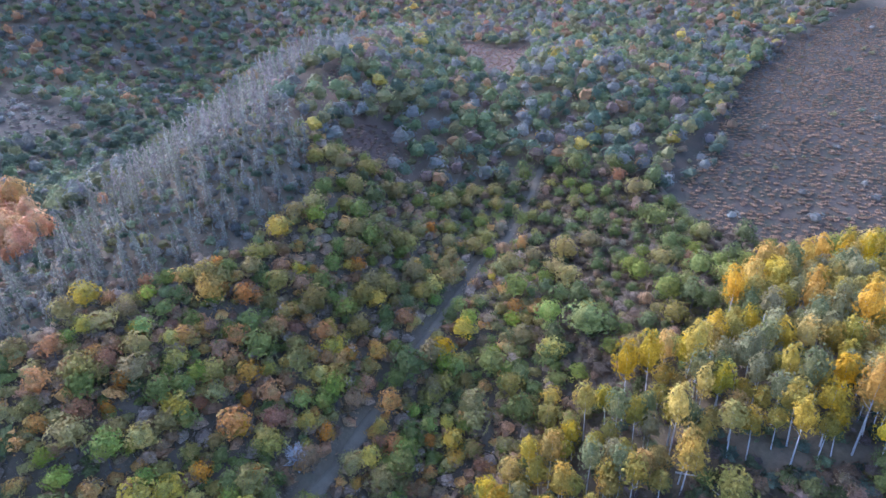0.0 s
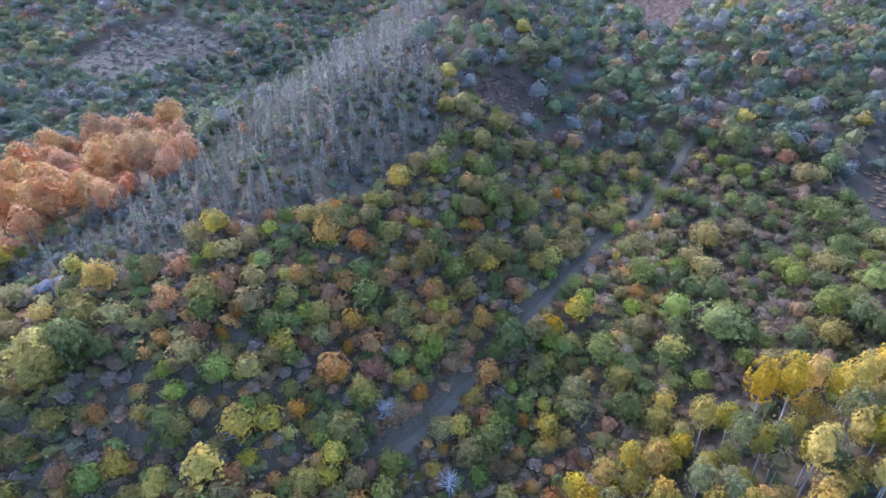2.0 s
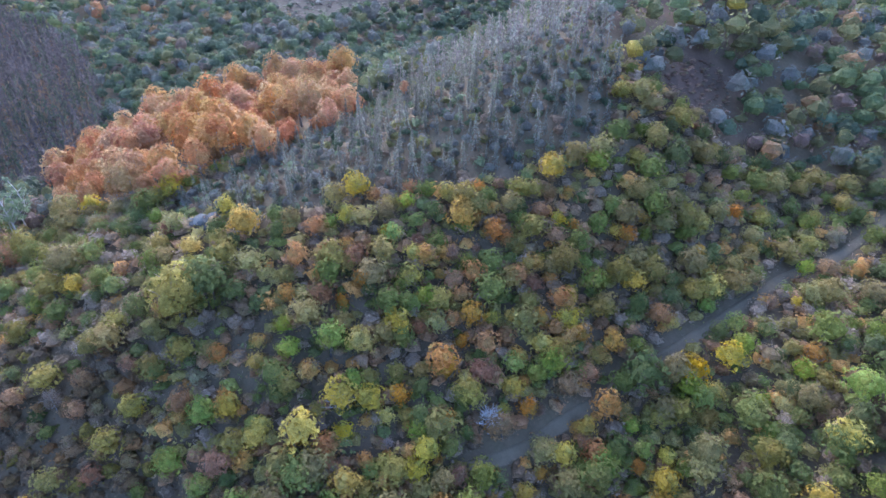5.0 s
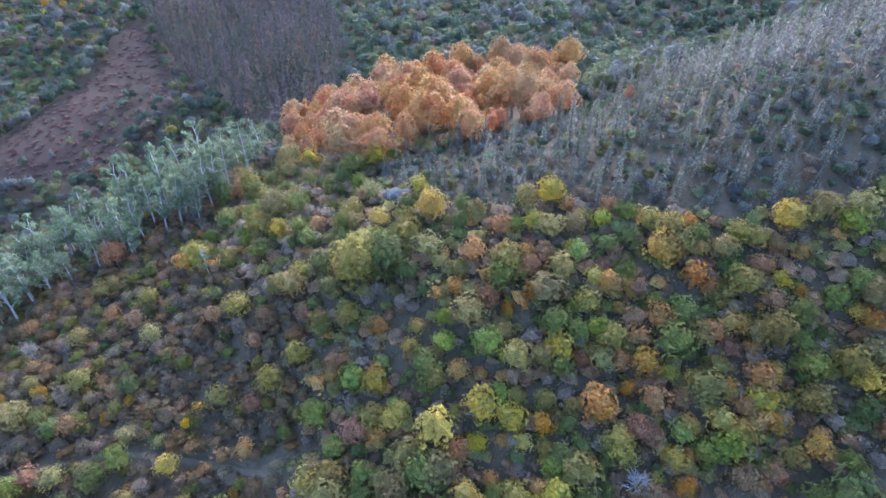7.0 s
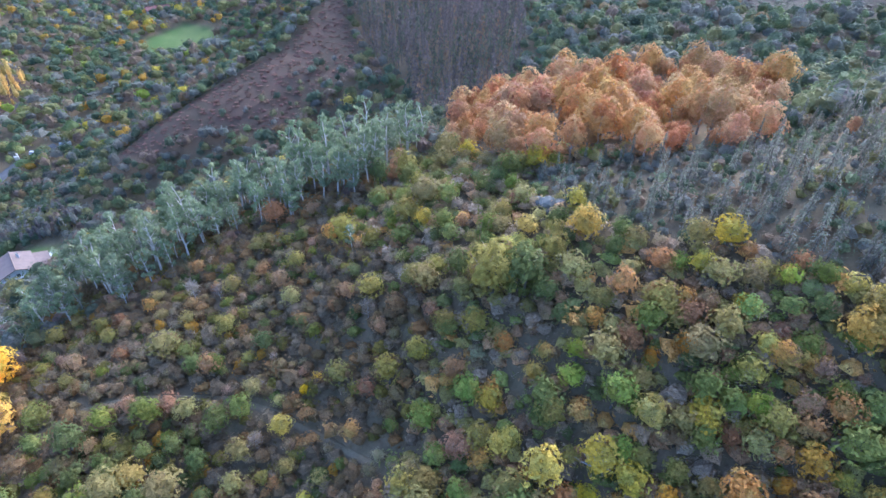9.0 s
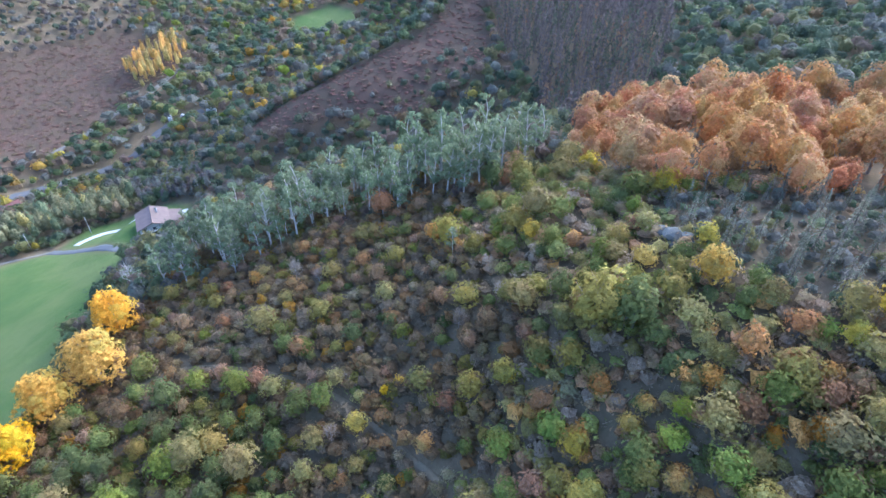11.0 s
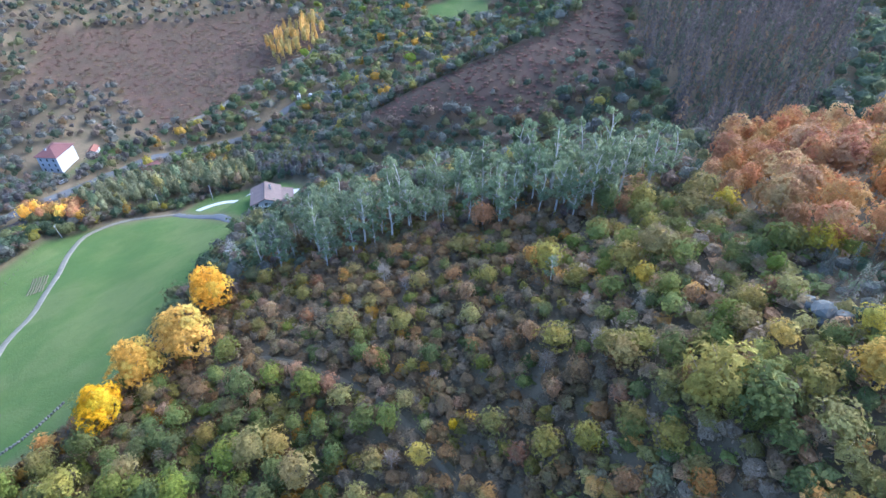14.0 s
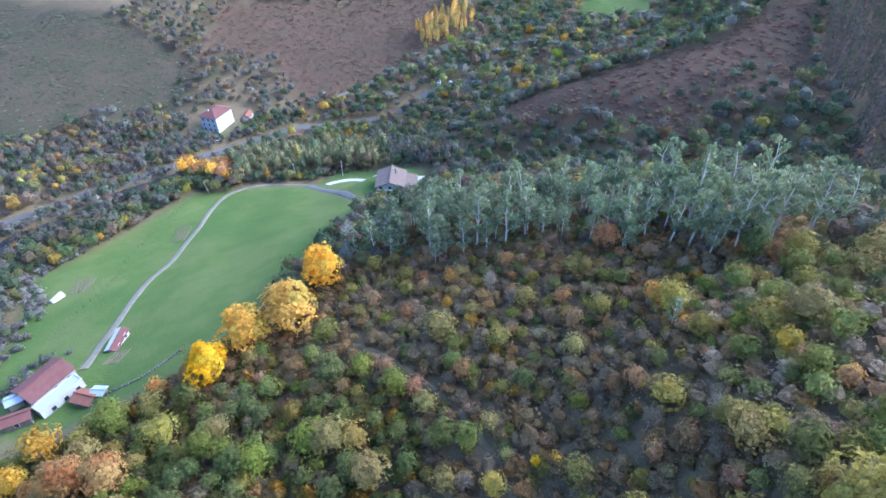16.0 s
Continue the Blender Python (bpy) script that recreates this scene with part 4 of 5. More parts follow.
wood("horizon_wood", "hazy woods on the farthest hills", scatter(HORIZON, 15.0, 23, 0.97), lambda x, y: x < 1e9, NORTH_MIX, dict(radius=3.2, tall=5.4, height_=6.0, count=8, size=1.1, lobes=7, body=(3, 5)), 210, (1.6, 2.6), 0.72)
SLOPE_FOOT = [(-122, -239), (-154, -223), (-205, -221), (-227, -212), (-239, -229), (-210, -245), (-170, -267), (-123, -272)]
forest("slope_foot_wood", "orange and grey autumn trees at the slope foot", scatter(SLOPE_FOOT, 5.0, 41, 0.92), [("grey", 3, {}), ("purple", 1.5, {}), ("orange", 0.9, {}), ("beech", 0.6, {}), ("dark", 1.5, {}), ("yellow", 0.4, {})], 126, (0.6, 1.15), tone=0.85)
bank = scatter([(-50, -162), (-91, -168), (-153, -182), (-190, -186), (-216, -193), (-249, -182), (-243, -204), (-217, -214), (-184, -208), (-153, -205), (-96, -196), (-50, -187)], 3.3, 42, 0.9)
forest("river_bank_bushes", "grey leafless bushes along the river", clear_of(bank, [*HOUSE_YARDS, PLANTATION], [(RIVER, 3.0), (ROAD, 3.0)]), [("purple", 3, {}), ("grey", 3, {}), ("dark", 1.5, {})], 127, (0.5, 0.95), "bushes", 0.95)
BARE_GROVE = [(-276, -113), (-272, -90), (-231, -51), (-225, -52), (-223, -66), (-244, -91)]
forest("bare_grove", "grey leafless young trees behind the house", scatter(BARE_GROVE, 2.6, 43, 0.95), [("purple", 2, dict(radius=1.2, tall=5, height_=6, count=22, size=0.4, sprigs=22)), ("grey", 2, dict(radius=1.3, tall=5, height_=6, count=24, size=0.4, sprigs=18))], 128)
forest("bracken_bushes", "lone green bushes on the red bracken slope", scatter([(-262, 66), (-250, 40), (-232, 34), (-246, 20), (-255, 0), (-262, 8), (-262, 30), (-285, 60), (-300, 68)], 6.5, 25, 0.7), [("olive", 1, MID), ("dark", 1, MID), ("grey", 1, MID)], 105, (0.4, 0.95))
forest("conifer_wood", "dark bare-stemmed conifer plantation on the slope", scatter(CONIFERS, 3.0, 26, 0.97),
       [("purple", 2.2, dict(radius=1.3, height_=11, count=26, size=0.8, spiry=True)), ("rust", 0.2, dict(radius=1.2, height_=10, count=26, size=0.75, spiry=True)),
        ("dark", 0.8, dict(radius=1.4, height_=11, count=28, size=0.85, spiry=True))], 106, tone=0.5)
forest("plantation_wood", "tall yellowing trees beside the hillside house", scatter(PLANTATION, 4.0, 27, 0.97), [("olive", 3, dict(radius=2.7, tall=8.5, height_=11, count=50, size=0.42, lobes=11, body=(7, 9))), ("green", 1.2, dict(radius=2.7, tall=8.5, height_=11, count=50, size=0.42, lobes=11, body=(7, 9))), ("yellow", 0.5, dict(radius=2.4, tall=8, height_=10, count=45, size=0.42, body=(7, 9), lobes=11)), ("rust", 0.3, dict(radius=2.6, tall=7, height_=9, count=45, size=0.42, body=(7, 9)))], 107, tone=1.1)
BIG = dict(radius=3.6, tall=7, height_=8.4, count=70, size=0.42, lobes=12, body=(7, 10))
forest("orange_trees", "orange autumn trees at the end of the plantation", scatter([(-192, -176), (-203, -186), (-216, -166), (-202, -148)], 5.0, 31, 0.97), [("beech", 2, BIG), ("orange", 2, BIG), ("gold", 0.3, BIG)], 116, (0.9, 1.25), fade=0.0)
EDGE = [(-184, -166), (-198, -152), (-206, -140), (-219, -120), (-243, -99), (-254, -107), (-228, -128), (-205, -152), (-204, -187), (-189, -179)]
forest("plantation_bushes", "dark undergrowth along the plantation foot", clear_of(scatter(EDGE, 2.8, 45, 0.9), [], [(TRACK, 3), (LANE, 3)]), [("dark", 2, SMALL), ("olive", 2, SMALL), ("brown", 2, SMALL), ("grey", 1, SMALL)], 131, (0.7, 1.4), "bushes")
forest("river_trees", "orange and yellow trees beside the river", scatter([(-128, -206), (-140, -208), (-166, -212), (-184, -212), (-172, -240), (-146, -226)], 6, 32, 0.85), [("orange", 2, BIG), ("yellow", 1, BIG), ("brown", 1, BIG), ("olive", 1, BIG)], 117, (0.6, 1.0))
forest("bend_trees", "yellow and orange trees at the valley bend", scatter([(-323, -122), (-341, -109), (-417, -35), (-420, -49), (-359, -95), (-334, -127)], 7, 33, 0.6), [("yellow", 1, BIG), ("orange", 1.5, BIG), ("olive", 2, BIG), ("lime", 0.6, BIG)], 118, (0.6, 1.1))
forest("meadow_hedge", "grey leafless bushes along the meadow", scatter([(-73, -114), (-79, -127), (-93, -136), (-106, -161), (-132, -164), (-179, -170), (-180, -164), (-134, -158), (-110, -155), (-97, -131), (-83, -119)], 3.0, 34, 0.95), [("grey", 3, SMALL), ("purple", 3, SMALL), ("dark", 1, SMALL)], 119, (0.8, 1.5), "bushes")
forest("farm_bushes", "dark bushes around the farm", scatter([(-58, -93), (-67, -102), (-75, -106), (-87, -106), (-85, -100), (-71, -99)], 3.0, 35, 0.9), [("grey", 2, SMALL), ("purple", 2, SMALL), ("dark", 2, SMALL)], 120, (0.6, 1.2), "bushes")
forest("field_edge_bushes", "dark bushes along the foot of the meadow", scatter([(-79, -59), (-91, -53), (-105, -53), (-130, -58), (-154, -58), (-156, -52), (-128, -49), (-91, -49)], 3.2, 36, 0.9), [("grey", 2, SMALL), ("dark", 2, SMALL), ("brown", 2, SMALL)], 121, (0.7, 1.4), "bushes")
forest("far_poplars", "yellow poplar stand beside the hill track", scatter(FAR_YELLOW, 5.0, 28, 0.95), [("gold", 1, dict(radius=2.0, tall=10, height_=13, count=36, size=0.55, body=(6, 7))), ("yellow", 1, dict(radius=2.0, tall=10, height_=13, count=36, size=0.55, body=(6, 7)))], 108)
SOUTH_EDGE = [(-30, -50), (-52, -10), (-49, 30), (-21, 64), (69, 49), (150, 60), (140, -120), (0, -200), (-40, -126), (-56, -79)]
forest("slope_wood", "mixed autumn wood below the flight", scatter(SOUTH_EDGE, 8.5, 29, 0.9), [("green", 3, {}), ("dark", 2, {}), ("olive", 3, {}), ("brown", 3, {}), ("orange", 1, {})], 109)


def scrub(name, label, ring, gap, seed, tint, count=26, radius=1.0, tall=1.3, size=0.24):
    """Low brushwood and bramble between the trees, in one mesh."""
    rng_ = np.random.default_rng(seed)
    pats = []
    for _ in range(4):
        k = [crown_arrays(rng_, radius, tall, 5, count // 2 + 2, size, np.array(tint), 0.0, np.array(tint) * (0.8, 1.1, 0.8), 0.4, 1.0, (2, 5))]
        k.append(twigs(rng_, 4, radius, tall, 0.1, 0.5, 0.03, np.array(tint) * 1.1))
        pats.append(join(k))
    x, y = scatter(ring, gap, seed, 0.9)
    ok = np.ones(len(x), bool)
    for l in TRACKS:
        ok &= edge_distance(x, y, l, False) > 1.9
    for r in (MEADOW, LAWN):
        ok &= ~inside(x, y, r)
    x, y = x[ok], y[ok]
    z = height(x, y)
    V, T = [], []
    for i in range(len(x)):
        v, q, t = pats[rng_.integers(4)]
        a, s = rng_.uniform(0, 6.283), rng_.uniform(0.7, 1.3)
        c, n = math.cos(a) * s, math.sin(a) * s
        V.append(np.stack([v[:, 0] * c - v[:, 1] * n, v[:, 0] * n + v[:, 1] * c, v[:, 2] * s], 1) + (x[i], y[i], z[i] - 0.1))
        T.append(t * rng_.uniform(0.75, 1.28))
    V = np.concatenate(V)
    return tagged(new(name, mesh_of(name, V, np.arange(len(V)).reshape(-1, 4), LEAF, np.concatenate(T))), label, "scrub", kind="stuff")


THICKET = [*NEAR_WOOD[:12], (-150, 68), (-160, 45), (-158, 0), (-150, -40), (-125, -50), *NEAR_WOOD[17:]]
TALLER = dict(radius=2.35, tall=2.7, height_=2.8, count=22, size=0.36, lobes=6, sprigs=8, body=(3, 6))
tx, ty = clear_of(scatter(THICKET, 2.45, 81, 0.96), [MEADOW, LAWN, POPLARS, PINES, *GLADES], [(l, 1.2 if l is SIDE_TRACK else 1.8) for l in TRACKS])
dry = (tx < -60 + 6 * np.sin(ty / 9)) & (ty < 45 + 6 * np.sin(tx / 8)) & ~((tx > -93) & (ty < 6))
forest("thicket", "brown and rust-coloured thicket between the trees", (tx[dry], ty[dry]),
       [("hazel", 4, TALLER), ("heather", 3, TALLER), ("rust", 1.2, TALLER), ("ash", 1.2, TALLER), ("orange", 0.15, TALLER), ("holm", 0.4, TALLER)], 111, (0.7, 1.25), "bushes", 0.8, 0.0)
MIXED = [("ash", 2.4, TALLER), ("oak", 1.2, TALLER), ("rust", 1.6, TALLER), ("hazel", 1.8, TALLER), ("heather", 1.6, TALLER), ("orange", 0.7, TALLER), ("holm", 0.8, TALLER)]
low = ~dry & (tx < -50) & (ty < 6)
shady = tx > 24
# tone 0.52 puts the shade beside the poplars into the leaf colour
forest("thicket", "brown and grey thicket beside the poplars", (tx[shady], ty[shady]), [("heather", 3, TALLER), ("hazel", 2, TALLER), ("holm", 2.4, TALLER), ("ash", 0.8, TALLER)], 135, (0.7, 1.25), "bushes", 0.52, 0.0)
forest("thicket", "olive and brown thicket between the trees", (tx[~dry & ~low & ~shady], ty[~dry & ~low & ~shady]), MIXED, 129, (0.7, 1.25), "bushes", 1.05, 0.0)
# the same mix again, at about half the tone
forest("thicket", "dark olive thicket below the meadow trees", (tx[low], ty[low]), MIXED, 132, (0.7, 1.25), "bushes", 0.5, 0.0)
forest("grove_bushes", "yellow and brown bushes under the eucalyptus", scatter(EUCALYPTS, 4.0, 85, 0.9), [("yellow", 1, SMALL), ("brown", 2, SMALL), ("rust", 1, SMALL), ("olive", 2, SMALL), ("blue", 3, SMALL)], 112, (0.9, 1.7), "bushes")
forest("poplar_bushes", "dark green bushes under the poplars", scatter([(19, 50), (-2, 67), *POPLARS[1:7], (84, 40)], 3.2, 86, 0.9), [("dark", 3, SMALL), ("green", 2, SMALL), ("brown", 2, SMALL)], 113, (0.7, 1.5), "bushes")
forest("heath_bushes", "low dark bushes on the bare hill", scatter(NORTH_HEATH, 5, 87, 0.9, clump=True), [("grey", 3, SMALL), ("dark", 2, SMALL), ("brown", 2, SMALL)], 114, (0.6, 1.6), "bushes")
HILL_EDGE = [(62, 160), (80, 190), (106, 226), (132, 268), (170, 310), (180, 300), (142, 256), (116, 212), (92, 178), (74, 158)]
forest("hill_edge_bushes", "grey and green bushes along the hill edge", scatter(HILL_EDGE, 6.0, 44, 0.7), [("grey", 3, MID), ("dark", 1, MID), ("olive", 1.5, MID), ("rust", 0.6, MID), ("purple", 1.5, MID)], 130, (0.4, 1.15), "bushes", 0.9)
forest("hill_bushes", "lone bushes on the brown hillside", scatter(BROWN_HILL, 11, 88, 0.4), [("grey", 3, SMALL), ("dark", 2, SMALL), ("olive", 2, SMALL)], 115, (0.5, 1.3), "bushes")
scrub("bracken", "dry red-brown bracken on the open hillside", BROWN_HILL, 2.3, 82, (0.235, 0.155, 0.088), 12, 1.3, 0.8, 0.28)
for i, glade in enumerate(GLADES):
    scrub("bracken", "dry red-brown bracken in the forest glade", glade, 1.8 + 0.5 * i, 89 + i * 7, (0.19, 0.12, 0.085), 18, 1.1, 0.7, 0.32)
scrub("heather", "brown heather on the far hill", NORTH_HEATH, 3.8, 92, (0.12, 0.1, 0.09), 11, 2.0, 0.7, 0.46)
scrub("heather", "brown and green heather on the west hill", WEST_HEATH, 4.6, 93, (0.155, 0.165, 0.1), 11, 2.4, 0.7, 0.5)
scrub("bracken", "dry red bracken on the far hillside", FAR_BRACKEN, 4.4, 90, (0.14, 0.082, 0.066), 11, 2.3, 0.7, 0.5)
scrub("bracken", "dry red bracken on the valley slope", BRACKEN, 3.2, 83, (0.165, 0.086, 0.066), 14, 1.7, 0.7, 0.38)
LOW = dict(radius=2.2, tall=2.7, height_=2.7, count=16, size=0.34, body=(3, 6))
forest("pine_underwood", "grey-green young trees between the conifers", scatter(PINES, 2.7, 84, 0.95), [("grey", 3, LOW), ("blue", 1.2, LOW), ("dark", 1.6, LOW), ("olive", 1, LOW), ("heather", 1, LOW)], 110, (0.55, 1.1), tone=0.92, fade=0.0)
qx, qy = scatter(PINES, 3.6, 94, 0.97)
SPIKE = dict(radius=0.95, height_=7.6, count=44, size=0.5, spiry=True)
forest("upper_conifers", "thin grey-green conifers along the upper ridge", (qx[qy >= 142], qy[qy >= 142]), [("pine", 3, SPIKE), ("grey", 1, SPIKE), ("purple", 1, SPIKE)], 133, (0.7, 1.2), tone=0.9, fade=0.0)
px, py = scatter(POPLARS, 3.4, 12, 0.98, 0.24)
rest = px >= 100
SLIM = dict(radius=2.0, tall=6.0, height_=11.5, count=90, size=0.3, lobes=12, body=(8, 9))
forest("outer_poplars", "slim yellow-green poplars behind the stand", (px[rest], py[rest]), [("olive", 2, SLIM), ("yellow", 1.5, SLIM)], 134, (0.9, 1.1), tone=1.1, fade=0.0)


# ---- buildings ----
def block(x0, x1, y0, y1, z0, z1, bevel=0.0):
    """A box with slightly rounded edges."""
    bm = bmesh.new()
    bmesh.ops.create_cube(bm, size=1.0, matrix=Matrix.Translation(((x0 + x1) / 2, (y0 + y1) / 2, (z0 + z1) / 2)) @ Matrix.Diagonal((x1 - x0, y1 - y0, z1 - z0, 1)))
    if bevel:
        bmesh.ops.bevel(bm, geom=bm.edges[:], offset=bevel, segments=1, affect="EDGES")
    return bm


def shell(name, bm, mat, parent, label="", m=None):
    """One bmesh as one mesh object under its thing."""
    me = bpy.data.meshes.new(name)
    bm.to_mesh(me)
    bm.free()
    me.materials.append(mat)
    ob = part(name, me, parent, label)
    if m is not None:
        ob.matrix_basis = m
    return ob


def poly_solid(verts, faces, thick):
    """A folded sheet of the given thickness."""
    bm = bmesh.new()
    vs = [bm.verts.new(v) for v in verts]
    for f in faces:
        bm.faces.new([vs[i] for i in f])
    bm.normal_update()
    bmesh.ops.solidify(bm, geom=bm.faces[:], thickness=thick)
    return bm


def window(parent, m, w=0.9, h=1.2, shutters=False):
    """A window in the wall: frame, dark pane and sill, standing a little proud."""
    frame_ = shell("window", block(-w / 2 - 0.1, w / 2 + 0.1, -0.05, 0.1, -0.1, h + 0.1, 0.02), WOOD if shutters else PLASTER, parent, m=m)
    shell("pane", block(-w / 2, w / 2, -0.08, -0.052, 0, h), DARK_GLASS, frame_, "dark window pane")
    shell("sill", block(-w / 2 - 0.15, w / 2 + 0.15, -0.16, 0.0, -0.18, -0.1, 0.01), STONE, frame_)


def gable_roof(w, d, z, rise, over=0.5, thick=0.22):
    """Two slopes with the ridge along y."""
    x, y = w / 2 + over, d / 2 + over
    drop = rise * over / (w / 2)
    v = [(-x, -y, z - drop), (0, -y, z + rise), (x, -y, z - drop), (-x, y, z - drop), (0, y, z + rise), (x, y, z - drop)]
    return poly_solid(v, [(0, 1, 4, 3), (1, 2, 5, 4)], thick)


def hip_roof(w, d, z, rise, over=0.6, thick=0.2):
    x, y = w / 2 + over, d / 2 + over
    r = max(x - y, 0.3)
    v = [(-x, -y, z), (x, -y, z), (x, y, z), (-x, y, z), (-r, 0, z + rise), (r, 0, z + rise)]
    return poly_solid(v, [(0, 1, 5, 4), (1, 2, 5), (2, 3, 4, 5), (3, 0, 4)], thick)


def gable_walls(w, d, h, rise, deep=3.0):
    """Walls with gables at both ends of y, carried down into the slope."""
    bm = block(-w / 2, w / 2, -d / 2, d / 2, -deep, h)
    top = [e for e in bm.edges if all(abs(v.co.z - h) < 1e-5 for v in e.verts) and abs(e.verts[0].co.y - e.verts[1].co.y) < 1e-5]
    cut = bmesh.ops.subdivide_edges(bm, edges=top, cuts=1)
    for v in cut["geom_inner"]:
        if isinstance(v, bmesh.types.BMVert):
            v.co.z = h + rise - 0.05
    return bm


def roof_ridge(length, z, mat, parent, along_y=True):
    bm = bmesh.new()
    bmesh.ops.create_cone(bm, cap_ends=True, segments=8, radius1=0.16, radius2=0.16, depth=length, matrix=pose(0, 0, z, 90, 0, 0 if along_y else 90))
    shell("ridge_tiles", bm, mat, parent)


def chimney(parent, x, y, z, h=1.3):
    c = shell("chimney", block(x - 0.35, x + 0.35, y - 0.35, y + 0.35, z - 1.0, z + h, 0.03), PLASTER, parent)
    shell("cap", block(x - 0.48, x + 0.48, y - 0.48, y + 0.48, z + h, z + h + 0.12, 0.02), STONE, c)


def hillside_house():
    """White gabled house with a brown roof, side wing, terrace and pale drive."""
    root = tagged(new("hillside_house"), "white two-storey house with brown tiled gable roof", "house")
    root.matrix_basis = pose(-204.2, -68.5, ground_z(-204.2, -68.5) + 0.2, 0, 0, 113)
    w, d, h, rise = 10.5, 11.5, 4.3, 2.1
    shell("wall", gable_walls(w, d, h, rise), PLASTER, root, "white plastered wall")
    shell("roof", gable_roof(w, d, h, rise, 0.8), BROWN_TILE, root, "brown tiled gable roof")
    roof_ridge(d + 1.6, h + rise + 0.2, BROWN_TILE, root)
    chimney(root, 2.0, 2.0, h + 1.8)
    for x in (-3.6, 0, 3.6):
        window(root, pose(x, -d / 2, 2.95), 1.0, 1.0, True)
    # dark slabs on the wall stand in for the shade inside the porch
    for x in (-3.4, 0, 3.4):
        shell("arch", block(x - 1.2, x + 1.2, -d / 2 - 0.09, -d / 2 + 0.1, 0.2, 2.2, 0.05), DARK_GLASS, root, "dark slab for a shaded arched porch opening")
    shell("balcony", block(-w / 2 + 0.4, w / 2 - 0.4, -d / 2 - 1.1, -d / 2 + 0.05, 2.55, 2.8, 0.03), PLASTER, root)
    wing = shell("side_wing", block(w / 2, w / 2 + 5.0, -d / 2 + 2.5, d / 2 - 1.0, -2.5, 2.7), PLASTER, root)
    shell("wing_roof", poly_solid([(w / 2 - 0.1, -d / 2 + 2.0, 3.9), (w / 2 + 5.5, -d / 2 + 2.0, 2.6), (w / 2 + 5.5, d / 2 - 0.5, 2.6), (w / 2 - 0.1, d / 2 - 0.5, 3.9)], [(0, 1, 2, 3)], 0.2), BROWN_TILE, wing)
    t = tagged(new("terrace", None), "pale concrete terrace with low wall beside the house", "terrace")
    t.matrix_basis = root.matrix_basis.copy()
    shell("paving", block(w / 2 + 4.5, w / 2 + 10.5, 0.0, 8.5, -2.4, -0.1, 0.05), CONCRETE, t)
    shell("parapet", block(w / 2 + 10.3, w / 2 + 10.6, 0.0, 8.5, -0.1, 0.9, 0.03), CONCRETE, t)
    return root


def stone_farmhouse():
    """Tall three-storey farmhouse with a hipped red roof."""
    root = tagged(new("white_farmhouse"), "tall white three-storey farmhouse with red hipped roof", "house")
    root.matrix_basis = pose(-248, -203, ground_z(-248, -203), 0, 0, 184)
    w, d, h = 14.0, 10.5, 8.6
    shell("wall", block(-w / 2, w / 2, -d / 2, d / 2, -3.0, h, 0.04), PLASTER, root, "white plastered wall")
    shell("roof", hip_roof(w, d, h, 2.6, 0.8), TILE, root, "red tiled hipped roof")
    roof_ridge(3.8, h + 2.75, TILE, root, False)
    chimney(root, -3.5, 1.5, h + 1.4)
    for z in (0.6, 3.4, 6.2):
        for x in (-5.2, -2.6, 0, 2.6, 5.2):
            window(root, pose(x, d / 2, z, 0, 0, 180), 0.85, 1.2)
        for y in (-3.3, 0, 3.3):
            window(root, pose(w / 2, y, z, 0, 0, 90), 0.85, 1.2)
            window(root, pose(-w / 2, y, z, 0, 0, 270), 0.85, 1.2)
    return root


def small_house(name, label, x, y, turn, w, d, h, rise, roof_mat, wall_mat, windows=2, lift=0.0):
    """A low gabled building with windows along its long side."""
    root = tagged(new(name), label, "house" if "house" in name else "shed")
    root.matrix_basis = pose(x, y, ground_z(x, y) + lift, 0, 0, turn)
    shell("wall", gable_walls(w, d, h, rise, 2.5), wall_mat, root)
    shell("roof", gable_roof(w, d, h, rise, 0.4, 0.16), roof_mat, root)
    roof_ridge(d + 0.8, h + rise + 0.12, roof_mat, root)
    for k in range(windows):
        yy = -d / 2 + d * (k + 0.5) / windows
        for s, a in ((1, 90), (-1, 270)):
            window(root, pose(s * w / 2, yy, h * 0.35, 0, 0, a), 0.8, 1.0)
    return root


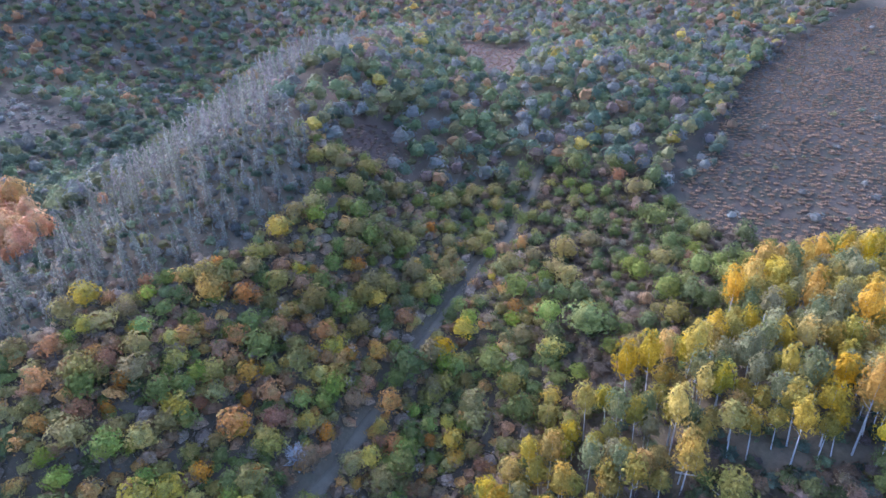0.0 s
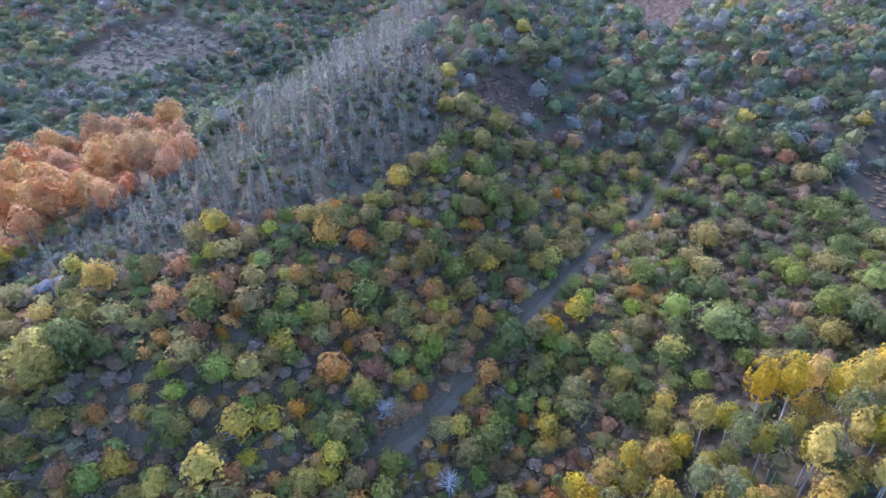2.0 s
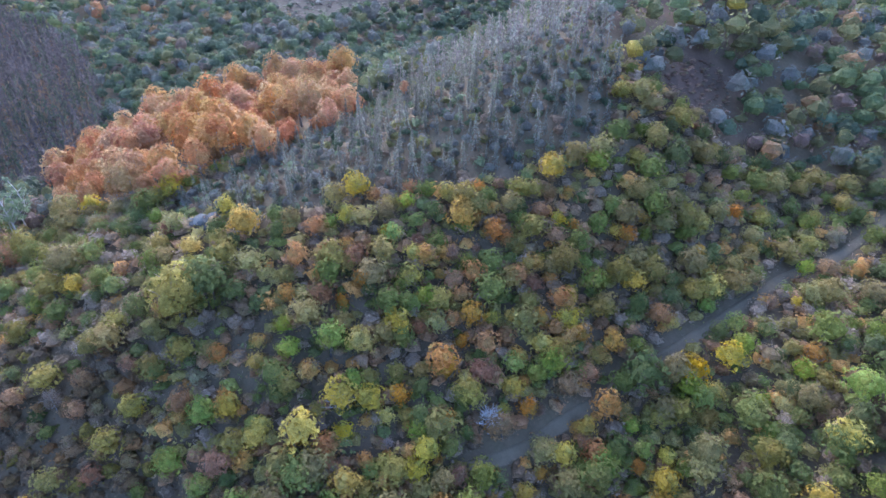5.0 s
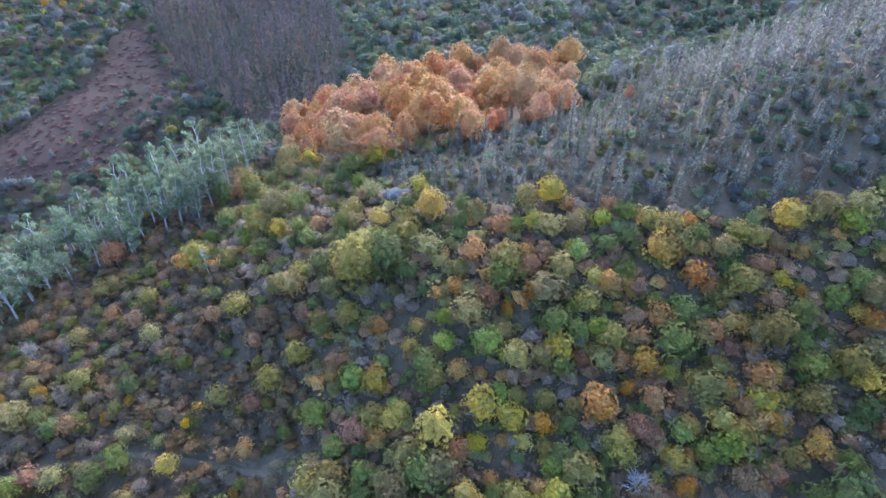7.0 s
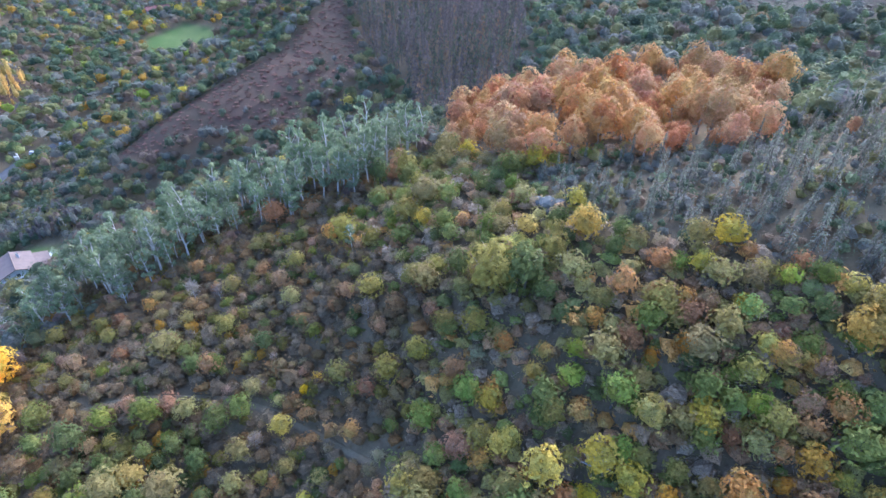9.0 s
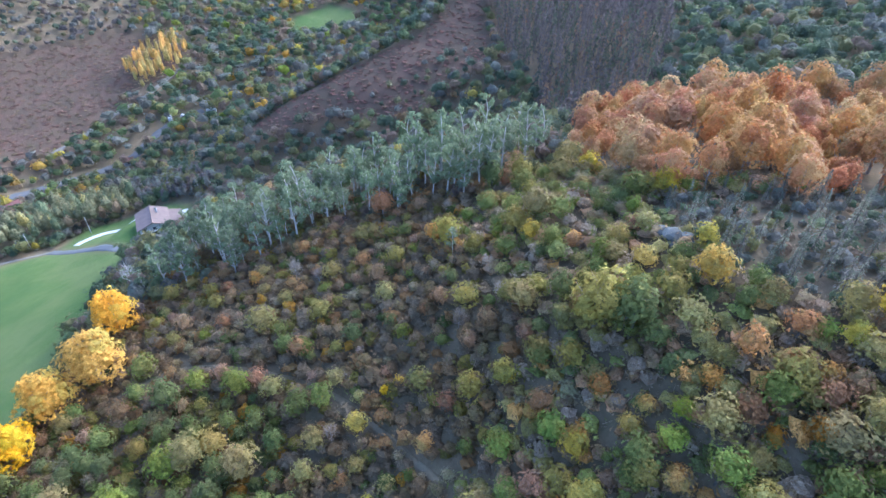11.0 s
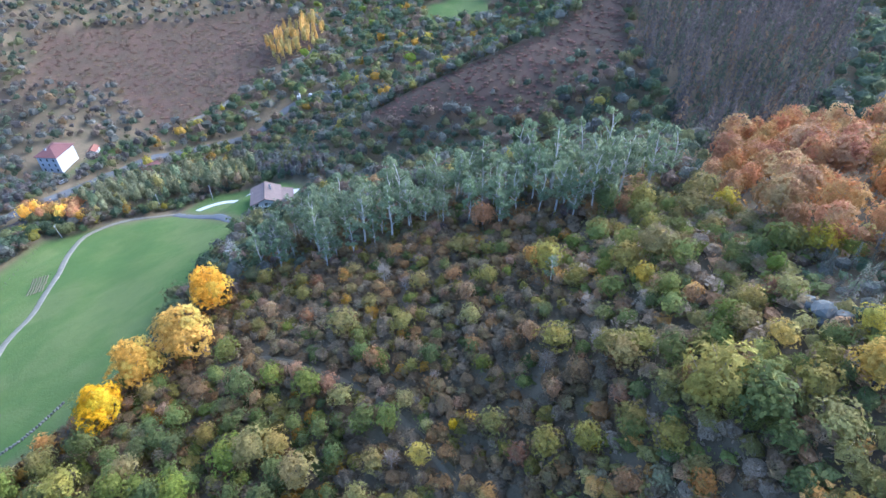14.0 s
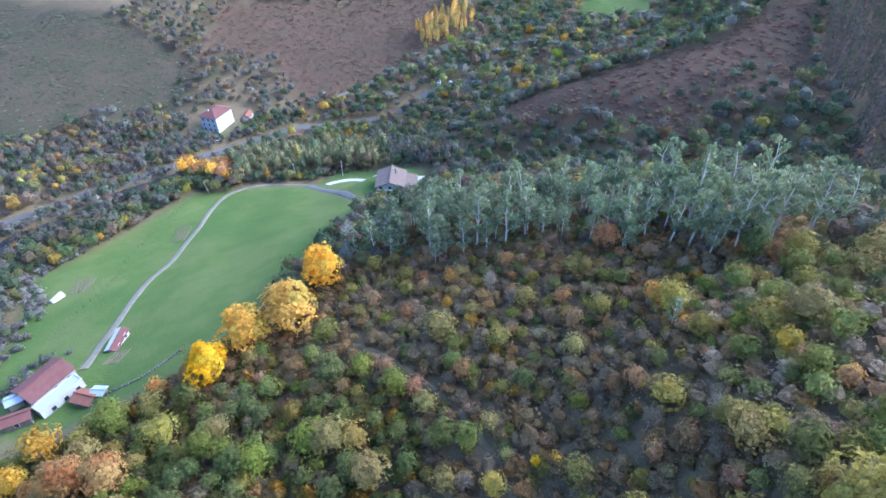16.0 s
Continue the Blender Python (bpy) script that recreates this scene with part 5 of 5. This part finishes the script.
def farm():
    small_house("farmhouse", "low farmhouse with a broad red tiled roof", -72.7, -88.9, 88, 7.0, 10.4, 2.9, 1.2, TILE, PLASTER, 3)
    z = ground_z(-71.3, -81.5)
    t = tagged(new("flat_roofed_extension"), "white flat-roofed extension along the farmhouse", "extension")
    t.matrix_basis = pose(-71.5, -83.0, z - 0.5, 0, 0, -4)
    shell("wall", block(-5.2, 5.2, -1.4, 1.4, -2, 2.9, 0.03), PLASTER, t)
    shell("roof_deck", block(-4.9, 4.9, -1.1, 1.1, 2.9, 2.95), SHEET, t, "grey roof deck")
    for x0, x1, y0, y1 in ((-5.25, 5.25, -1.5, -1.2), (-5.25, 5.25, 1.2, 1.5), (-5.25, -4.95, -1.2, 1.2), (4.95, 5.25, -1.2, 1.2)):
        shell("parapet", block(x0, x1, y0, y1, 2.9, 3.35, 0.02), PLASTER, t)
    for x in (-3.5, -0.5, 2.5):
        window(t, pose(x, 1.4, 0.8, 0, 0, 180), 1.0, 1.1)
    small_house("tool_shed", "small shed with orange-red tiled roof", -73.5, -77, 10, 3.4, 4.4, 1.9, 0.7, ORANGE_TILE, STONE, 1)
    small_house("red_roofed_shed", "dark red-roofed shed beside the farm", -63.2, -85.8, 50, 3.0, 5.5, 2.4, 0.7, TILE, STONE, 1)
    small_house("sheet_roofed_shed", "shed with pale blue sheet-metal roof", -66.5, -91.2, 60, 2.8, 3.0, 2.2, 0.5, SHEET, WOOD, 0)
    small_house("lean_to_shed", "low shed with pale corrugated roof", -75.8, -75.2, 20, 2.2, 2.6, 1.7, 0.3, SHEET, WOOD, 0)
    small_house("track_shed", "long low shed with red and white roof beside the track", -91.7, -90.2, 116, 2.8, 7.2, 1.4, 0.5, TILE, PLASTER, 2)
    r = tagged(new("roof_sheet"), "white sheet roofing on one side of the shed", "roof sheet")
    r.matrix_basis = pose(-91.7, -90.2, ground_z(-91.7, -90.2), 0, 0, 116)
    shell("sheet", poly_solid([(-1.75, -4.0, 1.36), (-0.05, -4.0, 2.12), (-0.05, 4.0, 2.12), (-1.75, 4.0, 1.36)], [(0, 1, 2, 3)], 0.06), WHITE_PAINT, r)


hillside_house()
stone_farmhouse()
farm()
small_house("roadside_house", "small white roadside house with red roof", -256.3, -159.2, 60, 6.5, 8.5, 3.4, 1.5, TILE, PLASTER, 2)
small_house("farmhouse_annex", "low annex with orange-red roof beside the farmhouse", -264.5, -196.3, 110, 4.0, 6.5, 2.2, 0.9, ORANGE_TILE, PLASTER, 1)
small_house("distant_house", "long white house with red roof above the field", -535.6, -46.3, 15, 9, 18, 5, 2.2, TILE, PLASTER, 5)
small_house("red_hut", "small red-roofed hut beside the road", -306.9, -124.1, 30, 4, 5, 2.4, 0.9, TILE, PLASTER, 1)
strip("pale_driveway", [(-211.8, -106.7), (-216.4, -103.8), (-220.2, -96.5), (-216, -86), (-213, -79), (-221, -79), (-214, -73)], 3.4, CONCRETE, "white concrete driveway up to the house", 0.1)


def caravan(name, label, x, y, turn, ln=5.5):
    """A white caravan on two wheels."""
    root = tagged(new(name), label, "caravan", "caravans in the valley")
    root.matrix_basis = pose(x, y, ground_z(x, y), 0, 0, turn)
    shell("body", block(-ln / 2, ln / 2, -1.1, 1.1, 0.5, 2.6, 0.22), WHITE_PAINT, root)
    for s in (-1, 1):
        bm = bmesh.new()
        bmesh.ops.create_cone(bm, cap_ends=True, segments=14, radius1=0.33, radius2=0.33, depth=0.2, matrix=pose(0, s * 1.05, 0.33, 90))
        shell("wheel", bm, ASPHALT, root)
    for x0 in (-1.6, 0.7):
        shell("window", block(x0, x0 + 1.1, -1.13, -1.09, 1.4, 2.0), DARK_GLASS, root)
    return root


caravan("caravan", "white caravan parked among valley trees", -348, -112, 20)
caravan("caravan", "white caravan parked among valley trees", -348, -102, 75, 6.5)
caravan("caravan", "white caravan parked among valley trees", -360, -90, 30, 7.5)
caravan("caravan", "white caravan parked among valley trees", -353, -88, 100, 6)


def soil_bed(x, y, turn, w, d):
    """A dug kitchen garden: ridges of brown soil."""
    root = tagged(new("garden_bed"), "dug brown vegetable bed in the meadow", "garden bed", "garden beds in the meadow")
    rng_ = np.random.default_rng(int(w * 10 + d))
    root.matrix_basis = pose(x, y, 0, 0, 0, turn)
    n = int(d / 0.9)
    for k in range(n):
        pts, yy = [], -d / 2 + k * 0.9
        for i in range(9):
            xx = -w / 2 + w * i / 8
            q = root.matrix_basis @ Vector((xx, yy, 0))
            pts.append((xx, yy + rng_.normal(0, 0.12), ground_z(q.x, q.y) - 0.12))
        v, q = tube(pts, np.full(9, 0.38) * rng_.uniform(0.8, 1.1, 9), 6)
        part("soil_ridge", mesh_of("soil_ridge", v, q, SOIL), root)


soil_bed(-111.5, -134.6, 35, 9, 7)
soil_bed(-151.9, -132.9, 35, 14, 6)
soil_bed(-86.8, -83.2, 25, 6, 5)


def polytunnel(x, y, turn):
    root = tagged(new("polytunnel"), "small white polytunnel in the meadow", "polytunnel")
    root.matrix_basis = pose(x, y, ground_z(x, y), 0, 0, turn)
    bm = bmesh.new()
    bmesh.ops.create_cone(bm, cap_ends=True, segments=20, radius1=1.2, radius2=1.2, depth=4.5, matrix=pose(0, 0, 0.2, 90))
    shell("cover", bm, WHITE_PAINT, root)
    for k in range(4):
        bm = bmesh.new()
        bmesh.ops.create_cone(bm, cap_ends=True, segments=20, radius1=1.24, radius2=1.24, depth=0.06, matrix=pose(0, -2.1 + k * 1.4, 0.2, 90))
        shell("hoop", bm, SHEET, root)


polytunnel(-103, -135.9, 100)


def pole(x, y, lean=0.0, h=8.0):
    root = tagged(new("power_pole"), "grey concrete power pole beside the lane", "pole", "power poles")
    root.matrix_basis = pose(x, y, ground_z(x, y), 0, lean, 20)
    part("shaft", mesh_of("shaft", *tube([(0, 0, -0.5), (0, 0, h * 0.5), (0, 0, h)], [0.16, 0.13, 0.1], 8), CONCRETE), root)
    shell("crossarm", block(-0.7, 0.7, -0.06, 0.06, h - 0.5, h - 0.38, 0.01), SHEET, root)
    for s in (-0.6, 0, 0.6):
        shell("insulator", block(s - 0.05, s + 0.05, -0.05, 0.05, h - 0.38, h - 0.2, 0.015), DARK_GLASS, root)


pole(-218.2, -129.7, 3)
pole(-187.9, -155.7, 8, 7)
pole(-226.3, -108, -2)


def dry_wall(line, label):
    """A low wall of loose field stones."""
    root = tagged(new("stone_wall"), label, "stone wall")
    c = smooth_line(line, 0.7)
    rng_ = np.random.default_rng(5)
    shapes = []
    for _ in range(4):
        bm = bmesh.new()
        bmesh.ops.create_icosphere(bm, subdivisions=1, radius=0.42)
        for v in bm.verts:
            v.co = v.co * rng_.uniform(0.8, 1.15)
        me = bpy.data.meshes.new("stone")
        bm.to_mesh(me)
        bm.free()
        me.materials.append(STONE)
        shapes.append(me)
    for k, (x, y) in enumerate(c):
        ob = new("stone", shapes[k % 4])
        ob.parent = root
        ob.matrix_basis = pose(x, y, ground_z(x, y) + 0.22, *rng_.uniform(0, 360, 3)) @ Matrix.Diagonal((1.2, 0.9, 0.8, 1))


dry_wall([(-74.4, -75.5), (-77.4, -72.3), (-82.6, -68.6), (-92.1, -66.1)], "low dark dry-stone wall below the meadow")


def rock_outcrop(x, y):
    """Weathered boulders that break through the wood on the ridge."""
    root = tagged(new("rock_outcrop"), "weathered grey rock outcrop among the ridge trees", "rock")
    root.matrix_basis = pose(x, y, ground_z(x, y), 0, 0, 30)
    rng_ = np.random.default_rng(17)
    for dx, dy, r in ((0, 0, 1.7), (2.3, 0.5, 1.3), (-2.2, 0.3, 1.4), (4.0, -0.3, 0.9), (-3.8, 0.8, 0.8), (1.0, -1.2, 0.9), (-0.9, 1.4, 1.0)):
        bm = bmesh.new()
        bmesh.ops.create_icosphere(bm, subdivisions=2, radius=r)
        for v in bm.verts:
            v.co *= 1 + 0.32 * noise.noise(v.co * 1.1 + Vector((dx, dy, 3.0)))
            v.co.z *= 0.75
        q = root.matrix_basis @ Vector((dx, dy, 0))
        shell("boulder", bm, STONE, root, m=pose(dx, dy, ground_z(q.x, q.y) - ground_z(x, y) + r * 0.9, 0, 0, rng_.uniform(0, 360)))


rock_outcrop(*OUTCROP)


def dead_gum(x, y, h, seed):
    """A dead white tree with bare forked boughs."""
    root = tagged(new("dead_tree"), "dead bleached tree with bare forked boughs", "dead tree", "dead trees at the grove")
    rng_ = np.random.default_rng(seed)
    root.matrix_basis = pose(x, y, ground_z(x, y), 0, 0, 0)
    part("trunk", mesh_of("trunk", *trunk_arrays(rng_, h, 0.24, 16, 3.2, 0.05, 0.35, 6, 0.8), PALE_BARK), root)
    part("bough", mesh_of("bough", *twigs(rng_, 120, 2.4, h * 0.6, h * 0.35, 1.4, 0.05, (0.45, 0.43, 0.4))[:2], PALE_BARK), root)


for i, (x, y, h) in enumerate(((-141.6, -47, 11), (-139.8, -31.8, 12), (-132, -15, 9), (-26.9, 74.2, 6), (-14.7, 68.8, 6), (-48.2, 61.6, 5))):
    dead_gum(x, y, h, 200 + i)
log = tagged(new("fallen_log", mesh_of("fallen_log", *tube([(38, 69, ground_z(38, 69) + 0.3), (40.5, 67, ground_z(40.5, 67) + 1.0), (43, 63.5, ground_z(43, 63.5) + 0.3)], [0.16, 0.12, 0.04], 7), PALE_BARK)),
             "pale fallen trunk lying below the poplars", "log")


def car(label, x, y, turn, paint, ln=4.2):
    """A parked car: lower body, glazed cabin, roof and four wheels."""
    root = tagged(new("parked_car"), label, "car", "parked cars")
    root.matrix_basis = pose(x, y, ground_z(x, y) + 0.1, 0, 0, turn)
    shell("body", block(-ln / 2, ln / 2, -0.88, 0.88, 0.3, 0.92, 0.12), paint, root)
    bm = block(-ln * 0.3, ln * 0.36, -0.78, 0.78, 0.9, 1.42, 0.03)
    for v in bm.verts:
        if v.co.z > 1.2:
            v.co.x *= 0.72
            v.co.y *= 0.86
    shell("cabin", bm, DARK_GLASS, root, "dark glazed cabin")
    shell("roof", block(-ln * 0.2, ln * 0.25, -0.66, 0.66, 1.42, 1.49, 0.03), paint, root)
    for sx in (-1, 1):
        for sy in (-1, 1):
            bm = bmesh.new()
            bmesh.ops.create_cone(bm, cap_ends=True, segments=16, radius1=0.32, radius2=0.32, depth=0.2, matrix=pose(sx * ln * 0.31, sy * 0.82, 0.32, 90))
            w = shell("wheel", bm, ASPHALT, root)
            bm = bmesh.new()
            bmesh.ops.create_cone(bm, cap_ends=True, segments=12, radius1=0.19, radius2=0.17, depth=0.02, matrix=pose(sx * ln * 0.31, sy * 0.93, 0.32, 90))
            shell("hubcap", bm, SHEET, w)
    for sy in (-0.6, 0.6):
        shell("headlight", block(ln / 2 - 0.06, ln / 2 + 0.01, sy - 0.16, sy + 0.16, 0.62, 0.78, 0.02), SHEET, root)
    return root


BLUE_PAINT = plain("blue_paint", (0.05, 0.09, 0.16), (0.09, 0.14, 0.22), 1.0, 0.35)
car("white car parked beside the lane", -174.5, -38, 70, WHITE_PAINT)
car("blue car parked beside the lane", -188.3, -43.8, 60, BLUE_PAINT)
car("white car on the valley road", -233.6, -191.5, 150, WHITE_PAINT)
car("small white off-road car on the beech ridge", -141, 83.4, 30, WHITE_PAINT)


def post_fence(line, label):
    """Wooden posts with two wires across the meadow."""
    root = tagged(new("wire_fence"), label, "fence")
    c = smooth_line(line, 3.2)
    post = mesh_of("post", *tube([(0, 0, -0.3), (0, 0, 0.6), (0, 0, 1.25)], [0.06, 0.055, 0.05], 6), BARK)
    rng_ = np.random.default_rng(3)
    for x, y in c:
        p = part("post", post, root)
        p.matrix_basis = pose(x, y, ground_z(x, y), rng_.uniform(-5, 5), rng_.uniform(-5, 5), rng_.uniform(0, 360))
    for h in (0.6, 1.1):
        pts = [(x, y, ground_z(x, y) + h) for x, y in c]
        part("wire", mesh_of("wire", *tube(pts, np.full(len(pts), 0.005), 4), STONE), root)


post_fence([(-87, -115), (-111, -124), (-138, -141), (-180, -159)], "thin wire fence on wooden posts across the meadow")
